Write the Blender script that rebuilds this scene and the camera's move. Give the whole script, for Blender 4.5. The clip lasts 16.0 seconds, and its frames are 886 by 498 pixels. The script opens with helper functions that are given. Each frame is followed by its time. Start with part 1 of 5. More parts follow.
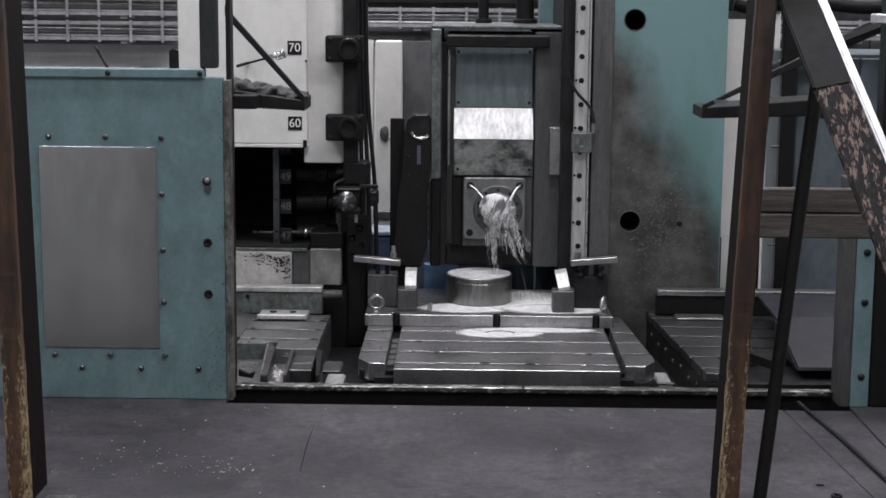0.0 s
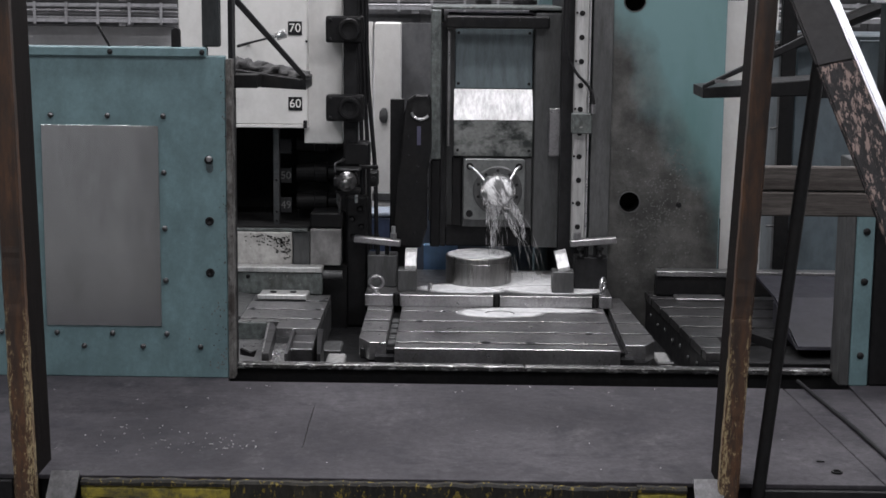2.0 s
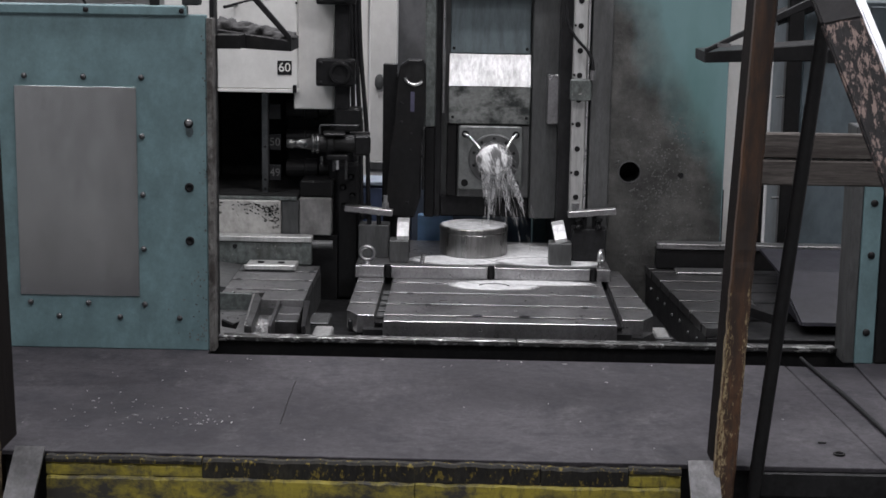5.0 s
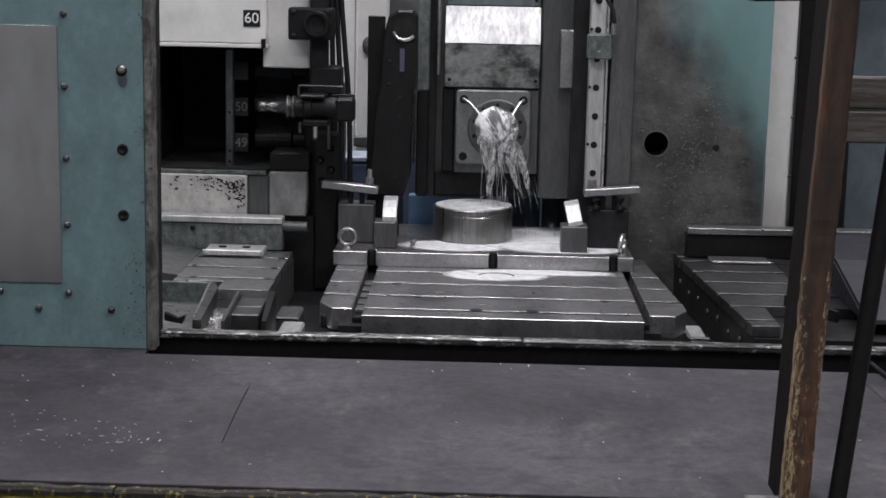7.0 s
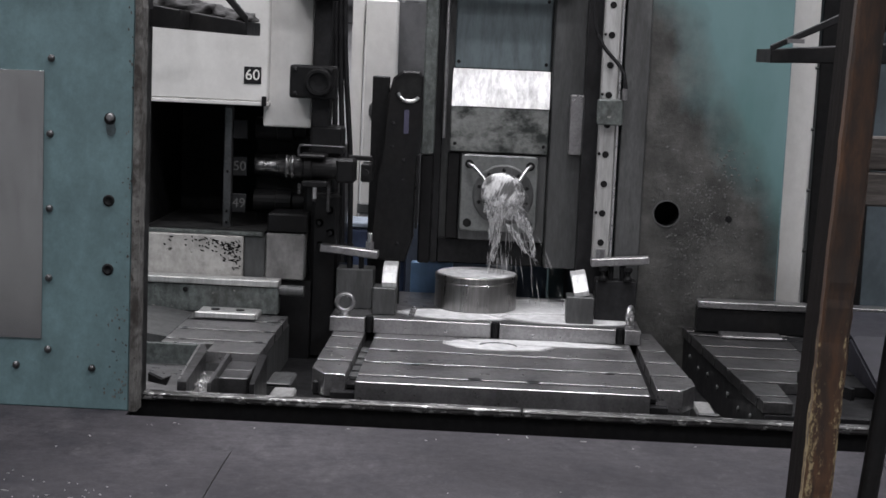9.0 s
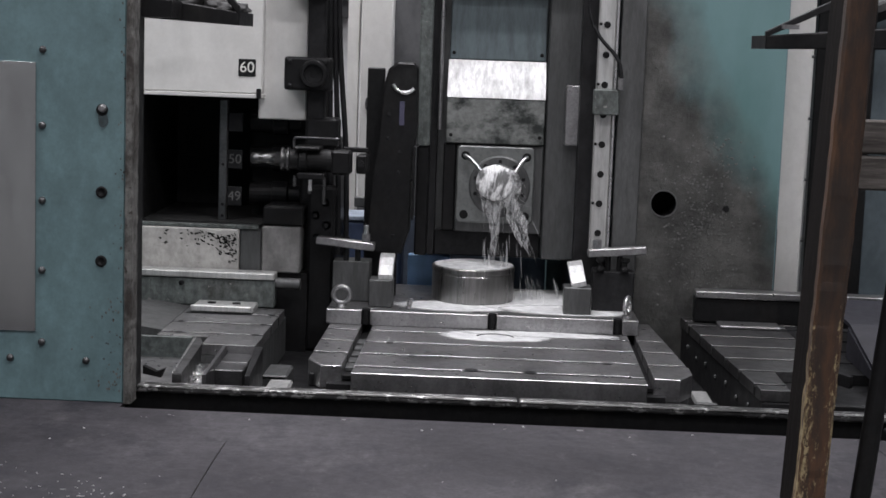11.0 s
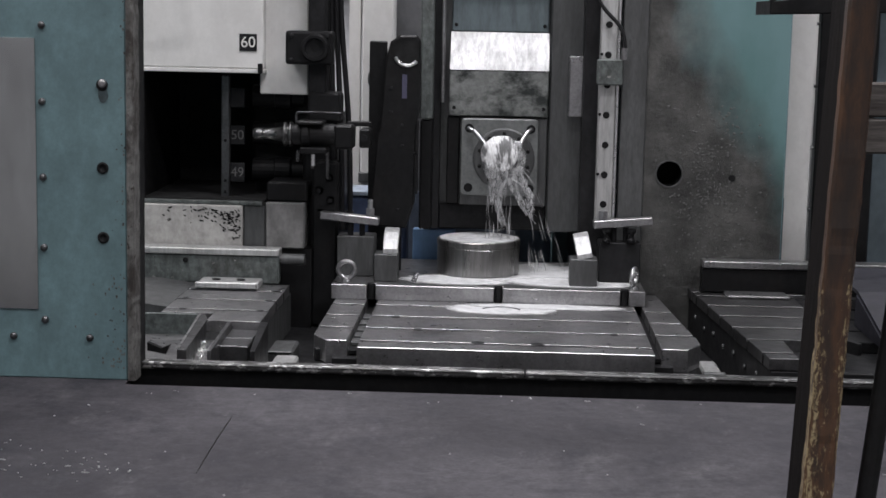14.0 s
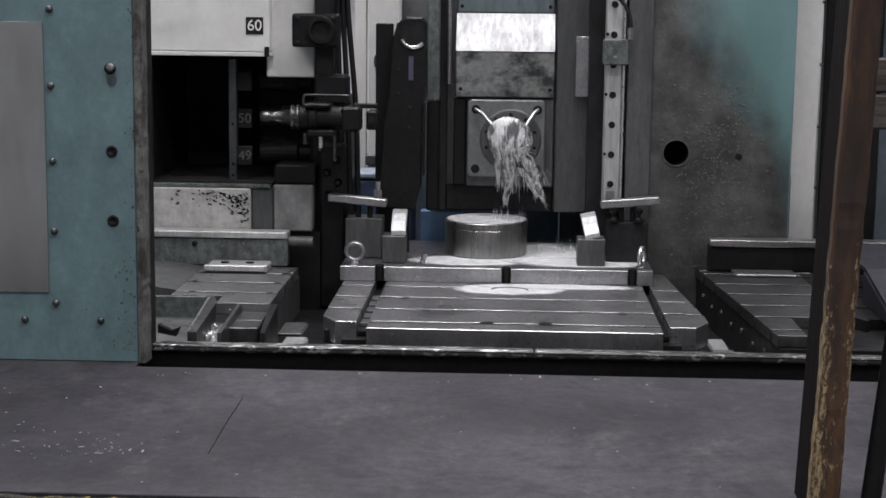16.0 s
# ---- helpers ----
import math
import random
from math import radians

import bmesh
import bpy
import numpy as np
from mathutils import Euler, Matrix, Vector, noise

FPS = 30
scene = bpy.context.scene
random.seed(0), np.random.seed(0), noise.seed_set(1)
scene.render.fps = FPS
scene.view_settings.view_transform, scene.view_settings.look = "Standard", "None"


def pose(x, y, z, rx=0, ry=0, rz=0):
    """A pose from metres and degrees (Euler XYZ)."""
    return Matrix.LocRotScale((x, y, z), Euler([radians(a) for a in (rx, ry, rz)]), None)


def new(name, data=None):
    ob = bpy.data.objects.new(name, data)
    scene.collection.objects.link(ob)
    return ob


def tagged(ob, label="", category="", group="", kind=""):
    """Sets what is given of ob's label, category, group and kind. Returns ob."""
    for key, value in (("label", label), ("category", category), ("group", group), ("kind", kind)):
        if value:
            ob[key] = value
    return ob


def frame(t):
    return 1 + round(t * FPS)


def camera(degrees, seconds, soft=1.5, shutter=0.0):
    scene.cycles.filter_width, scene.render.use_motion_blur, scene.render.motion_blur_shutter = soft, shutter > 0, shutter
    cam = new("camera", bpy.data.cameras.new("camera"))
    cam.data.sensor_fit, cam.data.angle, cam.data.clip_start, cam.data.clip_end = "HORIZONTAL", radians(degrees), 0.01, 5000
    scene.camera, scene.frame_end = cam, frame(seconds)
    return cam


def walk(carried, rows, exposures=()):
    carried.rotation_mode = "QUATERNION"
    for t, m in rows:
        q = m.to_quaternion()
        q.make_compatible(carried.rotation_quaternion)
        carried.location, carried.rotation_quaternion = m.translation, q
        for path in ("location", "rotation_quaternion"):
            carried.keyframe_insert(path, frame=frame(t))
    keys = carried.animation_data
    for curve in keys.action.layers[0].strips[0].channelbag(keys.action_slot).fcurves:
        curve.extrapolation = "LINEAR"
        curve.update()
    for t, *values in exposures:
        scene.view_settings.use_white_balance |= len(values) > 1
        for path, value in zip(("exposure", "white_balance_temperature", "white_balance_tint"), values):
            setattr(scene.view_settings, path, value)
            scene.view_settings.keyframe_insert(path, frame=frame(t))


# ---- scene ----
cam = camera(31.0, 16.0, soft=1.6, shutter=0.5)


def eye(x, y, z, turn, tilt, lean):
    """A camera pose: place, turn to the left, tilt upwards and lean, in degrees."""
    return pose(x, y, z, 90 + tilt, 0, turn) @ pose(0, 0, 0, 0, 0, lean)


walk(cam, [
    (0, eye(-0.117, -4.864, 1.246, 0.85, -9.05, 0.48)),
    (0.5, eye(-0.141, -4.880, 1.240, 0.62, -9.16, 0.51)),
    (1, eye(-0.146, -4.884, 1.235, 0.57, -9.26, 0.62)),
    (1.5, eye(-0.143, -4.884, 1.229, 0.60, -9.38, 0.56)),
    (2, eye(-0.139, -4.883, 1.222, 0.63, -9.50, 0.58)),
    (2.5, eye(-0.132, -4.876, 1.214, 0.69, -9.65, 0.74)),
    (3, eye(-0.126, -4.869, 1.211, 0.71, -9.85, 0.63)),
    (3.5, eye(-0.122, -4.862, 1.211, 0.73, -10.06, 0.71)),
    (4, eye(-0.118, -4.851, 1.204, 0.75, -10.24, 0.93)),
    (4.5, eye(-0.095, -4.820, 1.201, 0.96, -10.43, 0.89)),
    (7, eye(-0.052, -3.837, 0.956, 1.22, -10.32, 1.20)),
    (7.5, eye(-0.036, -3.748, 0.927, 1.60, -7.69, 2.06)),
    (8, eye(-0.025, -3.685, 0.897, 1.81, -7.66, 2.26)),
    (8.5, eye(-0.022, -3.674, 0.886, 1.78, -7.34, 2.47)),
    (11, eye(0.001, -3.660, 0.856, 1.89, -7.38, 2.01)),
    (11.5, eye(-0.003, -3.652, 0.852, 1.84, -7.66, 1.90)),
    (12, eye(-0.006, -3.645, 0.848, 1.84, -7.71, 1.81)),
    (12.5, eye(-0.003, -3.637, 0.845, 1.88, -7.82, 1.71)),
    (13, eye(-0.000, -3.632, 0.841, 1.95, -7.91, 1.49)),
    (13.5, eye(0.005, -3.635, 0.836, 2.04, -8.01, 1.25)),
    (14, eye(0.005, -3.636, 0.836, 2.10, -8.14, 1.19)),
    (14.5, eye(0.005, -3.631, 0.831, 2.18, -8.27, 1.14)),
    (15, eye(0.005, -3.627, 0.825, 2.26, -8.41, 0.83)),
    (15.5, eye(0.008, -3.632, 0.825, 2.35, -8.56, 0.83)),
    (16, eye(-0.000, -3.651, 0.827, 2.31, -8.69, 0.65)),
], exposures=[(0, -0.03), (2.5, -0.08), (4.5, -0.09), (7, 0.02), (16, 0.02)])

# ---- light: a factory hall under rows of ceiling lamps ----
world = bpy.data.worlds.new("hall_air")
scene.world = world
world.use_nodes = True
world.node_tree.nodes["Background"].inputs[0].default_value = (0.75, 0.8, 0.9, 1)
world.node_tree.nodes["Background"].inputs[1].default_value = 0.02
scene.view_settings.exposure = 0.0

# the lamp at (-0.8, 1.35) is an unseen addition that brightens pillar and head
LAMPS = [(-2.8, -3.6, 76), (1.9, -2.7, 127), (-2.6, -0.6, 45), (2.6, -0.2, 45), (-0.4, -4.8, 60), (0.0, -0.5, 79), (-0.8, 1.35, 95), (0.4, 3.0, 80), (-3.2, 3.0, 120), (3.2, 3.0, 110)]
for lx, ly, watts in LAMPS:
    data = bpy.data.lights.new("hall_lamp", "AREA")
    data.shape, data.size, data.size_y, data.energy, data.color = "RECTANGLE", 1.5, 0.3, watts, (0.955, 0.945, 1.0)
    lamp = new("hall_lamp_light", data)
    lamp.matrix_world = pose(lx, ly, 4.28)

# ---- builders ----


def part(name, bm, material, parent=None, label="", smooth=False):
    """Link a bmesh, made in world coordinates, as one mesh object under a thing or part."""
    me = bpy.data.meshes.new(name)
    base = Vector((0, 0, 0))
    up = parent
    while up is not None:
        base += up.location
        up = up.parent
    bm.transform(Matrix.Translation(-base))
    bmesh.ops.recalc_face_normals(bm, faces=bm.faces)
    bm.to_mesh(me)
    bm.free()
    for p in me.polygons:
        p.use_smooth = smooth
    me.materials.append(material)
    ob = new(name, me)
    ob.parent = parent
    if label:
        tagged(ob, label)
    return ob


def thing(name, at, label, category, group="", kind=""):
    ob = new(name)
    ob.location = at
    ob.empty_display_size = 0.05
    return tagged(ob, label, category, group, kind)


def solo(name, bm, material, label, category, group="", kind="", smooth=False):
    return tagged(part(name, bm, material, None, smooth=smooth), label, category, group, kind)


def box(bm, x0, x1, y0, y1, z0, z1, bevel=0.0, seg=1):
    m = Matrix.Translation(((x0 + x1) / 2, (y0 + y1) / 2, (z0 + z1) / 2)) @ Matrix.Diagonal((abs(x1 - x0), abs(y1 - y0), abs(z1 - z0), 1))
    got = bmesh.ops.create_cube(bm, size=1, matrix=m)
    if bevel:
        edges = list({e for v in got["verts"] for e in v.link_edges})
        bmesh.ops.bevel(bm, geom=edges, offset=bevel, segments=seg, affect="EDGES", profile=0.5)
    return bm


def cyl(bm, a, b, r, r2=None, seg=20, bevel=0.0):
    a, b = Vector(a), Vector(b)
    d = b - a
    m = Matrix.Translation((a + b) / 2) @ d.to_track_quat("Z", "Y").to_matrix().to_4x4()
    got = bmesh.ops.create_cone(bm, cap_ends=True, segments=seg, radius1=r, radius2=r if r2 is None else r2, depth=d.length, matrix=m)
    if bevel:
        edges = [e for e in {e for v in got["verts"] for e in v.link_edges} if any(len(f.verts) > 4 for f in e.link_faces)]
        bmesh.ops.bevel(bm, geom=edges, offset=bevel, segments=2, affect="EDGES", profile=0.5)
    return bm


def prism(bm, pts, axis, a, b, bevel=0.0):
    """A flat outline of (u, v) points pushed from a to b along an axis."""
    def place(u, v, w):
        return {"x": (w, u, v), "y": (u, w, v), "z": (u, v, w)}[axis]
    lo = [bm.verts.new(place(u, v, a)) for u, v in pts]
    hi = [bm.verts.new(place(u, v, b)) for u, v in pts]
    n = len(pts)
    faces = [bm.faces.new(lo), bm.faces.new(hi[::-1])]
    for i in range(n):
        faces.append(bm.faces.new((lo[i], hi[i], hi[(i + 1) % n], lo[(i + 1) % n])))
    if bevel:
        edges = list({e for f in faces[:2] for e in f.edges})
        bmesh.ops.bevel(bm, geom=edges, offset=bevel, segments=1, affect="EDGES")
    return bm


def tube(bm, pts, r, seg=10, taper=None):
    """A round hose or rod along a smooth line through points."""
    pts = [Vector(p) for p in pts]
    line = []
    for i in range(len(pts) - 1):
        p0, p1, p2, p3 = pts[max(i - 1, 0)], pts[i], pts[i + 1], pts[min(i + 2, len(pts) - 1)]
        for k in range(6 if len(pts) > 2 else 1):
            t = k / 6
            line.append(0.5 * (2 * p1 + (p2 - p0) * t + (2 * p0 - 5 * p1 + 4 * p2 - p3) * t * t + (3 * p1 - p0 - 3 * p2 + p3) * t ** 3))
    line.append(pts[-1])
    rings = []
    for i, p in enumerate(line):
        d = (line[min(i + 1, len(line) - 1)] - line[max(i - 1, 0)]).normalized()
        side = d.cross(Vector((0, 0, 1))) if abs(d.z) < 0.9 else d.cross(Vector((0, 1, 0)))
        side.normalize()
        top = side.cross(d)
        rr = r if taper is None else r + (taper - r) * i / (len(line) - 1)
        rings.append([bm.verts.new(p + rr * (math.cos(2 * math.pi * k / seg) * side + math.sin(2 * math.pi * k / seg) * top)) for k in range(seg)])
    for a, b in zip(rings, rings[1:]):
        for k in range(seg):
            bm.faces.new((a[k], a[(k + 1) % seg], b[(k + 1) % seg], b[k]))
    bm.faces.new(rings[0][::-1])
    bm.faces.new(rings[-1])
    return bm


def lathe(bm, profile, centre, axis="z", seg=40, hollow=False):
    """A turned body: (radius, height) pairs round an axis through centre."""
    c = Vector(centre)
    rings = []
    for r, h in profile:
        ring = []
        for k in range(seg):
            u, v = r * math.cos(2 * math.pi * k / seg), r * math.sin(2 * math.pi * k / seg)
            ring.append(bm.verts.new(c + Vector({"z": (u, v, h), "y": (u, h, v), "x": (h, u, v)}[axis])))
        rings.append(ring)
    for a, b in zip(rings, rings[1:]):
        for k in range(seg):
            bm.faces.new((a[k], a[(k + 1) % seg], b[(k + 1) % seg], b[k]))
    if not hollow:
        bm.faces.new(rings[0][::-1])
    bm.faces.new(rings[-1])
    return bm


def torus(bm, centre, big, small, axis="y", seg=28, side=10):
    c = Vector(centre)
    rings = []
    for i in range(seg):
        a = 2 * math.pi * i / seg
        ring = []
        for k in range(side):
            b = 2 * math.pi * k / side
            rr, h = big + small * math.cos(b), small * math.sin(b)
            u, v = rr * math.cos(a), rr * math.sin(a)
            ring.append(bm.verts.new(c + Vector({"z": (u, v, h), "y": (u, h, v), "x": (h, u, v)}[axis])))
        rings.append(ring)
    for i in range(seg):
        a, b = rings[i], rings[(i + 1) % seg]
        for k in range(side):
            bm.faces.new((a[k], b[k], b[(k + 1) % side], a[(k + 1) % side]))
    return bm


def blob(bm, centre, size, rough=0.3, freq=3.0, sub=3, seed=0.0):
    got = bmesh.ops.create_icosphere(bm, subdivisions=sub, radius=1)
    for v in got["verts"]:
        n = noise.noise(v.co * freq + Vector((seed, seed * 1.7, -seed)))
        v.co = Vector(centre) + Vector((v.co.x * size[0], v.co.y * size[1], v.co.z * size[2])) * (1 + rough * n)
    return bm


def patch(bm, centre, rx, ry, thick, seed=0.0, wob=0.25, seg=48):
    """A flat puddle with an uneven outline."""
    c = Vector(centre)
    rim = []
    for k in range(seg):
        a = 2 * math.pi * k / seg
        w = 1 + wob * (noise.noise(Vector((math.cos(a) * 1.6 + seed, math.sin(a) * 1.6, seed))) + 0.5 * noise.noise(Vector((math.cos(a) * 5, math.sin(a) * 5, seed))))
        rim.append((c.x + rx * w * math.cos(a), c.y + ry * w * math.sin(a)))
    prism(bm, rim, "z", c.z, c.z + thick)
    return bm


def letters(text, size, material, parent, m, name="lettering", label=""):
    cu = bpy.data.curves.new(name, "FONT")
    cu.body, cu.size, cu.align_x, cu.align_y, cu.extrude = text, size, "CENTER", "CENTER", 0.0006
    tmp = bpy.data.objects.new("tmp", cu)
    me = bpy.data.meshes.new_from_object(tmp)
    bpy.data.objects.remove(tmp)
    base = Vector((0, 0, 0))
    up = parent
    while up is not None:
        base += up.location
        up = up.parent
    me.transform(Matrix.Translation(-base) @ m)
    me.materials.append(material)
    ob = new(name, me)
    ob.parent = parent
    return ob


# ---- materials ----


def graph(name):
    m = bpy.data.materials.new(name)
    m.use_nodes = True
    nt = m.node_tree
    return m, nt, nt.nodes["Principled BSDF"]


def add(nt, kind, **values):
    n = nt.nodes.new(kind)
    for k, v in values.items():
        n.inputs[k.replace("_", " ")].default_value = v
    return n


def ramp(nt, source, a, b, lo=(0, 0, 0, 1), hi=(1, 1, 1, 1)):
    r = nt.nodes.new("ShaderNodeValToRGB")
    r.color_ramp.elements[0].position, r.color_ramp.elements[1].position = a, b
    r.color_ramp.elements[0].color, r.color_ramp.elements[1].color = lo, hi
    nt.links.new(source, r.inputs[0])
    return r


def blend(nt, fac, a, b, how="MIX"):
    n = nt.nodes.new("ShaderNodeMix")
    n.data_type, n.blend_type = "RGBA", how
    for sock, v in ((n.inputs[0], fac), (n.inputs[6], a), (n.inputs[7], b)):
        if hasattr(v, "links"):
            nt.links.new(v, sock)
        else:
            sock.default_value = v if not isinstance(v, tuple) or len(v) == 4 else (*v, 1)
    return n.outputs[2]


def cloud(nt, scale, detail=6.0, rough=0.6, stretch=(1, 1, 1)):
    tc = nt.nodes.new("ShaderNodeTexCoord")
    mp = nt.nodes.new("ShaderNodeMapping")
    mp.inputs["Scale"].default_value = stretch
    nt.links.new(tc.outputs["Object"], mp.inputs[0])
    n = add(nt, "ShaderNodeTexNoise", Scale=scale, Detail=detail, Roughness=rough)
    nt.links.new(mp.outputs[0], n.inputs["Vector"])
    return n.outputs["Fac"]


def surface(name, base, rough, metal=0.0, dirt=(0.03, 0.03, 0.03), dirty=0.5, scale=3.0, grain=60.0, grainy=0.25, bump=0.15,
            stretch=(1, 1, 1), spread=0.18, coat=0.0, chips=None, chip_at=0.64, shine=0.5, blot=0.35, stain=(0.48, 0.8)):
    """Paint or metal with stains, fine grain, uneven gloss and relief."""
    m, nt, p = graph(name)
    big = cloud(nt, scale, 8, 0.65, stretch)
    fine = cloud(nt, grain, 5, 0.7, stretch)
    col = blend(nt, ramp(nt, big, stain[0], stain[1]).outputs[0], (*base, 1), (*[d * dirty + b * (1 - dirty) for d, b in zip(dirt, base)], 1))
    mid = cloud(nt, scale * 6, 9, 0.72, (stretch[0], stretch[1], stretch[2] * 0.6))
    col = blend(nt, blot, col, ramp(nt, mid, 0.42, 0.6, (1.12, 1.12, 1.12, 1), (0.35, 0.34, 0.33, 1)).outputs[0], "MULTIPLY")
    col = blend(nt, grainy, col, ramp(nt, fine, 0.3, 0.7, (0.35, 0.35, 0.35, 1), (1.25, 1.25, 1.25, 1)).outputs[0], "MULTIPLY")
    if chips:
        spots = cloud(nt, scale * 7, 9, 0.72, stretch)
        col = blend(nt, ramp(nt, spots, chip_at, chip_at + 0.03).outputs[0], col, (*chips, 1))
    nt.links.new(col, p.inputs["Base Color"])
    mix = nt.nodes.new("ShaderNodeMapRange")
    mix.inputs["To Min"].default_value, mix.inputs["To Max"].default_value = max(rough - spread, 0.05), min(rough + spread, 1)
    nt.links.new(cloud(nt, scale * 4, 6, 0.7, stretch), mix.inputs["Value"])
    nt.links.new(mix.outputs[0], p.inputs["Roughness"])
    p.inputs["Metallic"].default_value = metal
    p.inputs["Specular IOR Level"].default_value = shine
    p.inputs["Coat Weight"].default_value = coat
    if bump:
        b = add(nt, "ShaderNodeBump", Strength=bump, Distance=0.002)
        nt.links.new(fine, b.inputs["Height"])
        nt.links.new(b.outputs[0], p.inputs["Normal"])
    return m


TEAL = surface("teal_paint", (0.128, 0.205, 0.218), 0.42, dirt=(0.045, 0.075, 0.085), dirty=0.75, scale=1.5, grain=70, grainy=0.22, bump=0.08, blot=0.3, chips=(0.045, 0.04, 0.035), chip_at=0.70)
TEAL_EDGE = surface("worn_teal_edge", (0.12, 0.135, 0.13), 0.5, 0.25, dirt=(0.03, 0.022, 0.018), dirty=0.9, scale=8, grain=80, grainy=0.5, bump=0.3, chips=(0.26, 0.25, 0.24), chip_at=0.62, blot=0.7)
STAINLESS = surface("dull_stainless", (0.40, 0.41, 0.41), 0.21, 0.9, dirt=(0.15, 0.15, 0.15), dirty=0.75, scale=1.7, grain=40, grainy=0.08, bump=0.02, stretch=(1.2, 1, 0.6), blot=0.2, spread=0.05)
STEEL = surface("machined_steel", (0.385, 0.38, 0.385), 0.33, 0.9, dirt=(0.10, 0.10, 0.10), dirty=0.8, scale=7, grain=130, grainy=0.4, bump=0.12, spread=0.22, blot=0.25)
DIMSTEEL = surface("oily_machined_steel", (0.125, 0.124, 0.127), 0.4, 0.85, dirt=(0.05, 0.05, 0.05), dirty=0.8, scale=7, grain=130, grainy=0.4, bump=0.12, spread=0.22, blot=0.35)
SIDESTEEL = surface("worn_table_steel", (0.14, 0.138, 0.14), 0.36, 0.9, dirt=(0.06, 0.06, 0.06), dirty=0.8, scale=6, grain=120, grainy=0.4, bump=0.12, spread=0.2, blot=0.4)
BRIGHT = surface("bright_steel", (0.66, 0.66, 0.66), 0.3, 0.95, dirt=(0.35, 0.35, 0.35), dirty=0.5, scale=9, grain=140, grainy=0.2, bump=0.04, blot=0.2)
RINGSTEEL = surface("turned_steel", (0.30, 0.295, 0.29), 0.3, 0.95, dirt=(0.16, 0.16, 0.16), dirty=0.6, scale=3, grain=60, grainy=0.3, bump=0.02, stretch=(3, 3, 0.3), blot=0.35)
GREY = surface("grey_casting", (0.094, 0.096, 0.096), 0.45, 0.35, dirt=(0.03, 0.03, 0.03), dirty=0.8, scale=5, grain=80, grainy=0.45, bump=0.15, stretch=(2, 2, 0.5), spread=0.22)
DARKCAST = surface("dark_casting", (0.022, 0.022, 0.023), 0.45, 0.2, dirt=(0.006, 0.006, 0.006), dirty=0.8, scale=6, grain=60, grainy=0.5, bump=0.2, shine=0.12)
BLACK = surface("greasy_black", (0.011, 0.011, 0.0115), 0.38, 0.0, dirt=(0.02, 0.018, 0.016), dirty=0.5, scale=9, grain=70, grainy=0.4, bump=0.25, shine=0.14)
# near black that stands in for shade inside slots, holes and the magazine recess
SHADE_BLACK = surface("recess_shade_black", (0.024, 0.024, 0.024), 0.9, 0, dirt=(0.008, 0.008, 0.008), scale=5, grain=50, bump=0.05, shine=0.0)
WHITE = surface("cabinet_white", (0.62, 0.61, 0.59), 0.45, 0, dirt=(0.4, 0.39, 0.36), dirty=0.5, scale=2.2, grain=70, grainy=0.06, bump=0.04, blot=0.12)
CHIPPED = surface("chipped_white", (0.40, 0.39, 0.37), 0.5, 0, dirt=(0.14, 0.13, 0.12), dirty=0.8, scale=4, grain=50, grainy=0.3, bump=0.15, chips=(0.03, 0.028, 0.025), chip_at=0.645, blot=0.35)
WALLPAINT = surface("wall_white", (0.55, 0.55, 0.56), 0.7, 0, dirt=(0.35, 0.35, 0.36), dirty=0.5, scale=1.2, grain=40, grainy=0.1, bump=0.1, blot=0.15)
DULLGREY = surface("dull_grey_panel", (0.12, 0.12, 0.125), 0.6, 0, dirt=(0.07, 0.07, 0.07), scale=2, grain=60, grainy=0.15, bump=0.05, shine=0.12)
BROWN_SIDE = surface("near_black_timber", (0.010, 0.008, 0.0075), 0.75, 0, dirt=(0.006, 0.005, 0.005), dirty=0.8, scale=5, grain=40, grainy=0.5, bump=0.5, stretch=(2.5, 2.5, 0.35), chips=(0.05, 0.028, 0.016), chip_at=0.66, shine=0.06)
TIMBER = surface("old_grey_timber", (0.098, 0.088, 0.081), 0.8, 0, dirt=(0.022, 0.016, 0.014), dirty=0.9, scale=5, grain=45, grainy=0.6, bump=0.6, stretch=(0.25, 2, 4), blot=0.6, shine=0.2)
PEELED = surface("peeling_rail_paint", (0.011, 0.010, 0.0105), 0.7, 0, dirt=(0.008, 0.008, 0.008), scale=4, grain=60, grainy=0.5, bump=0.6, stretch=(3.2, 0.9, 0.9), chips=(0.115, 0.085, 0.075), chip_at=0.53, shine=0.08)
RAIL_BLACK = surface("thick_black_rail_paint", (0.011, 0.0105, 0.011), 0.55, 0, dirt=(0.02, 0.018, 0.017), dirty=0.6, scale=6, grain=60, grainy=0.4, bump=0.3, chips=(0.10, 0.075, 0.065), chip_at=0.70, shine=0.08)
ALUMINIUM = surface("pale_metal_strip", (0.62, 0.63, 0.66), 0.38, 0.6, dirt=(0.4, 0.4, 0.42), scale=5, grain=80, grainy=0.15, bump=0.05)
RUBBER = surface("black_rubber", (0.014, 0.014, 0.015), 0.5, 0, dirt=(0.03, 0.03, 0.03), scale=6, grain=60, bump=0.05, shine=0.12)
BLUE = surface("blue_plastic", (0.26, 0.48, 0.80), 0.5, 0, dirt=(0.06, 0.1, 0.2), scale=4, grain=60, grainy=0.1, bump=0.03, blot=0.1)
PALE = surface("letter_white", (0.75, 0.74, 0.7), 0.6, grainy=0.05, bump=0, blot=0.05)
# letter white darkened in colour for digits in the shaded recess
DIMPALE = surface("shaded_letter", (0.10, 0.10, 0.097), 0.6, grainy=0.3, bump=0)
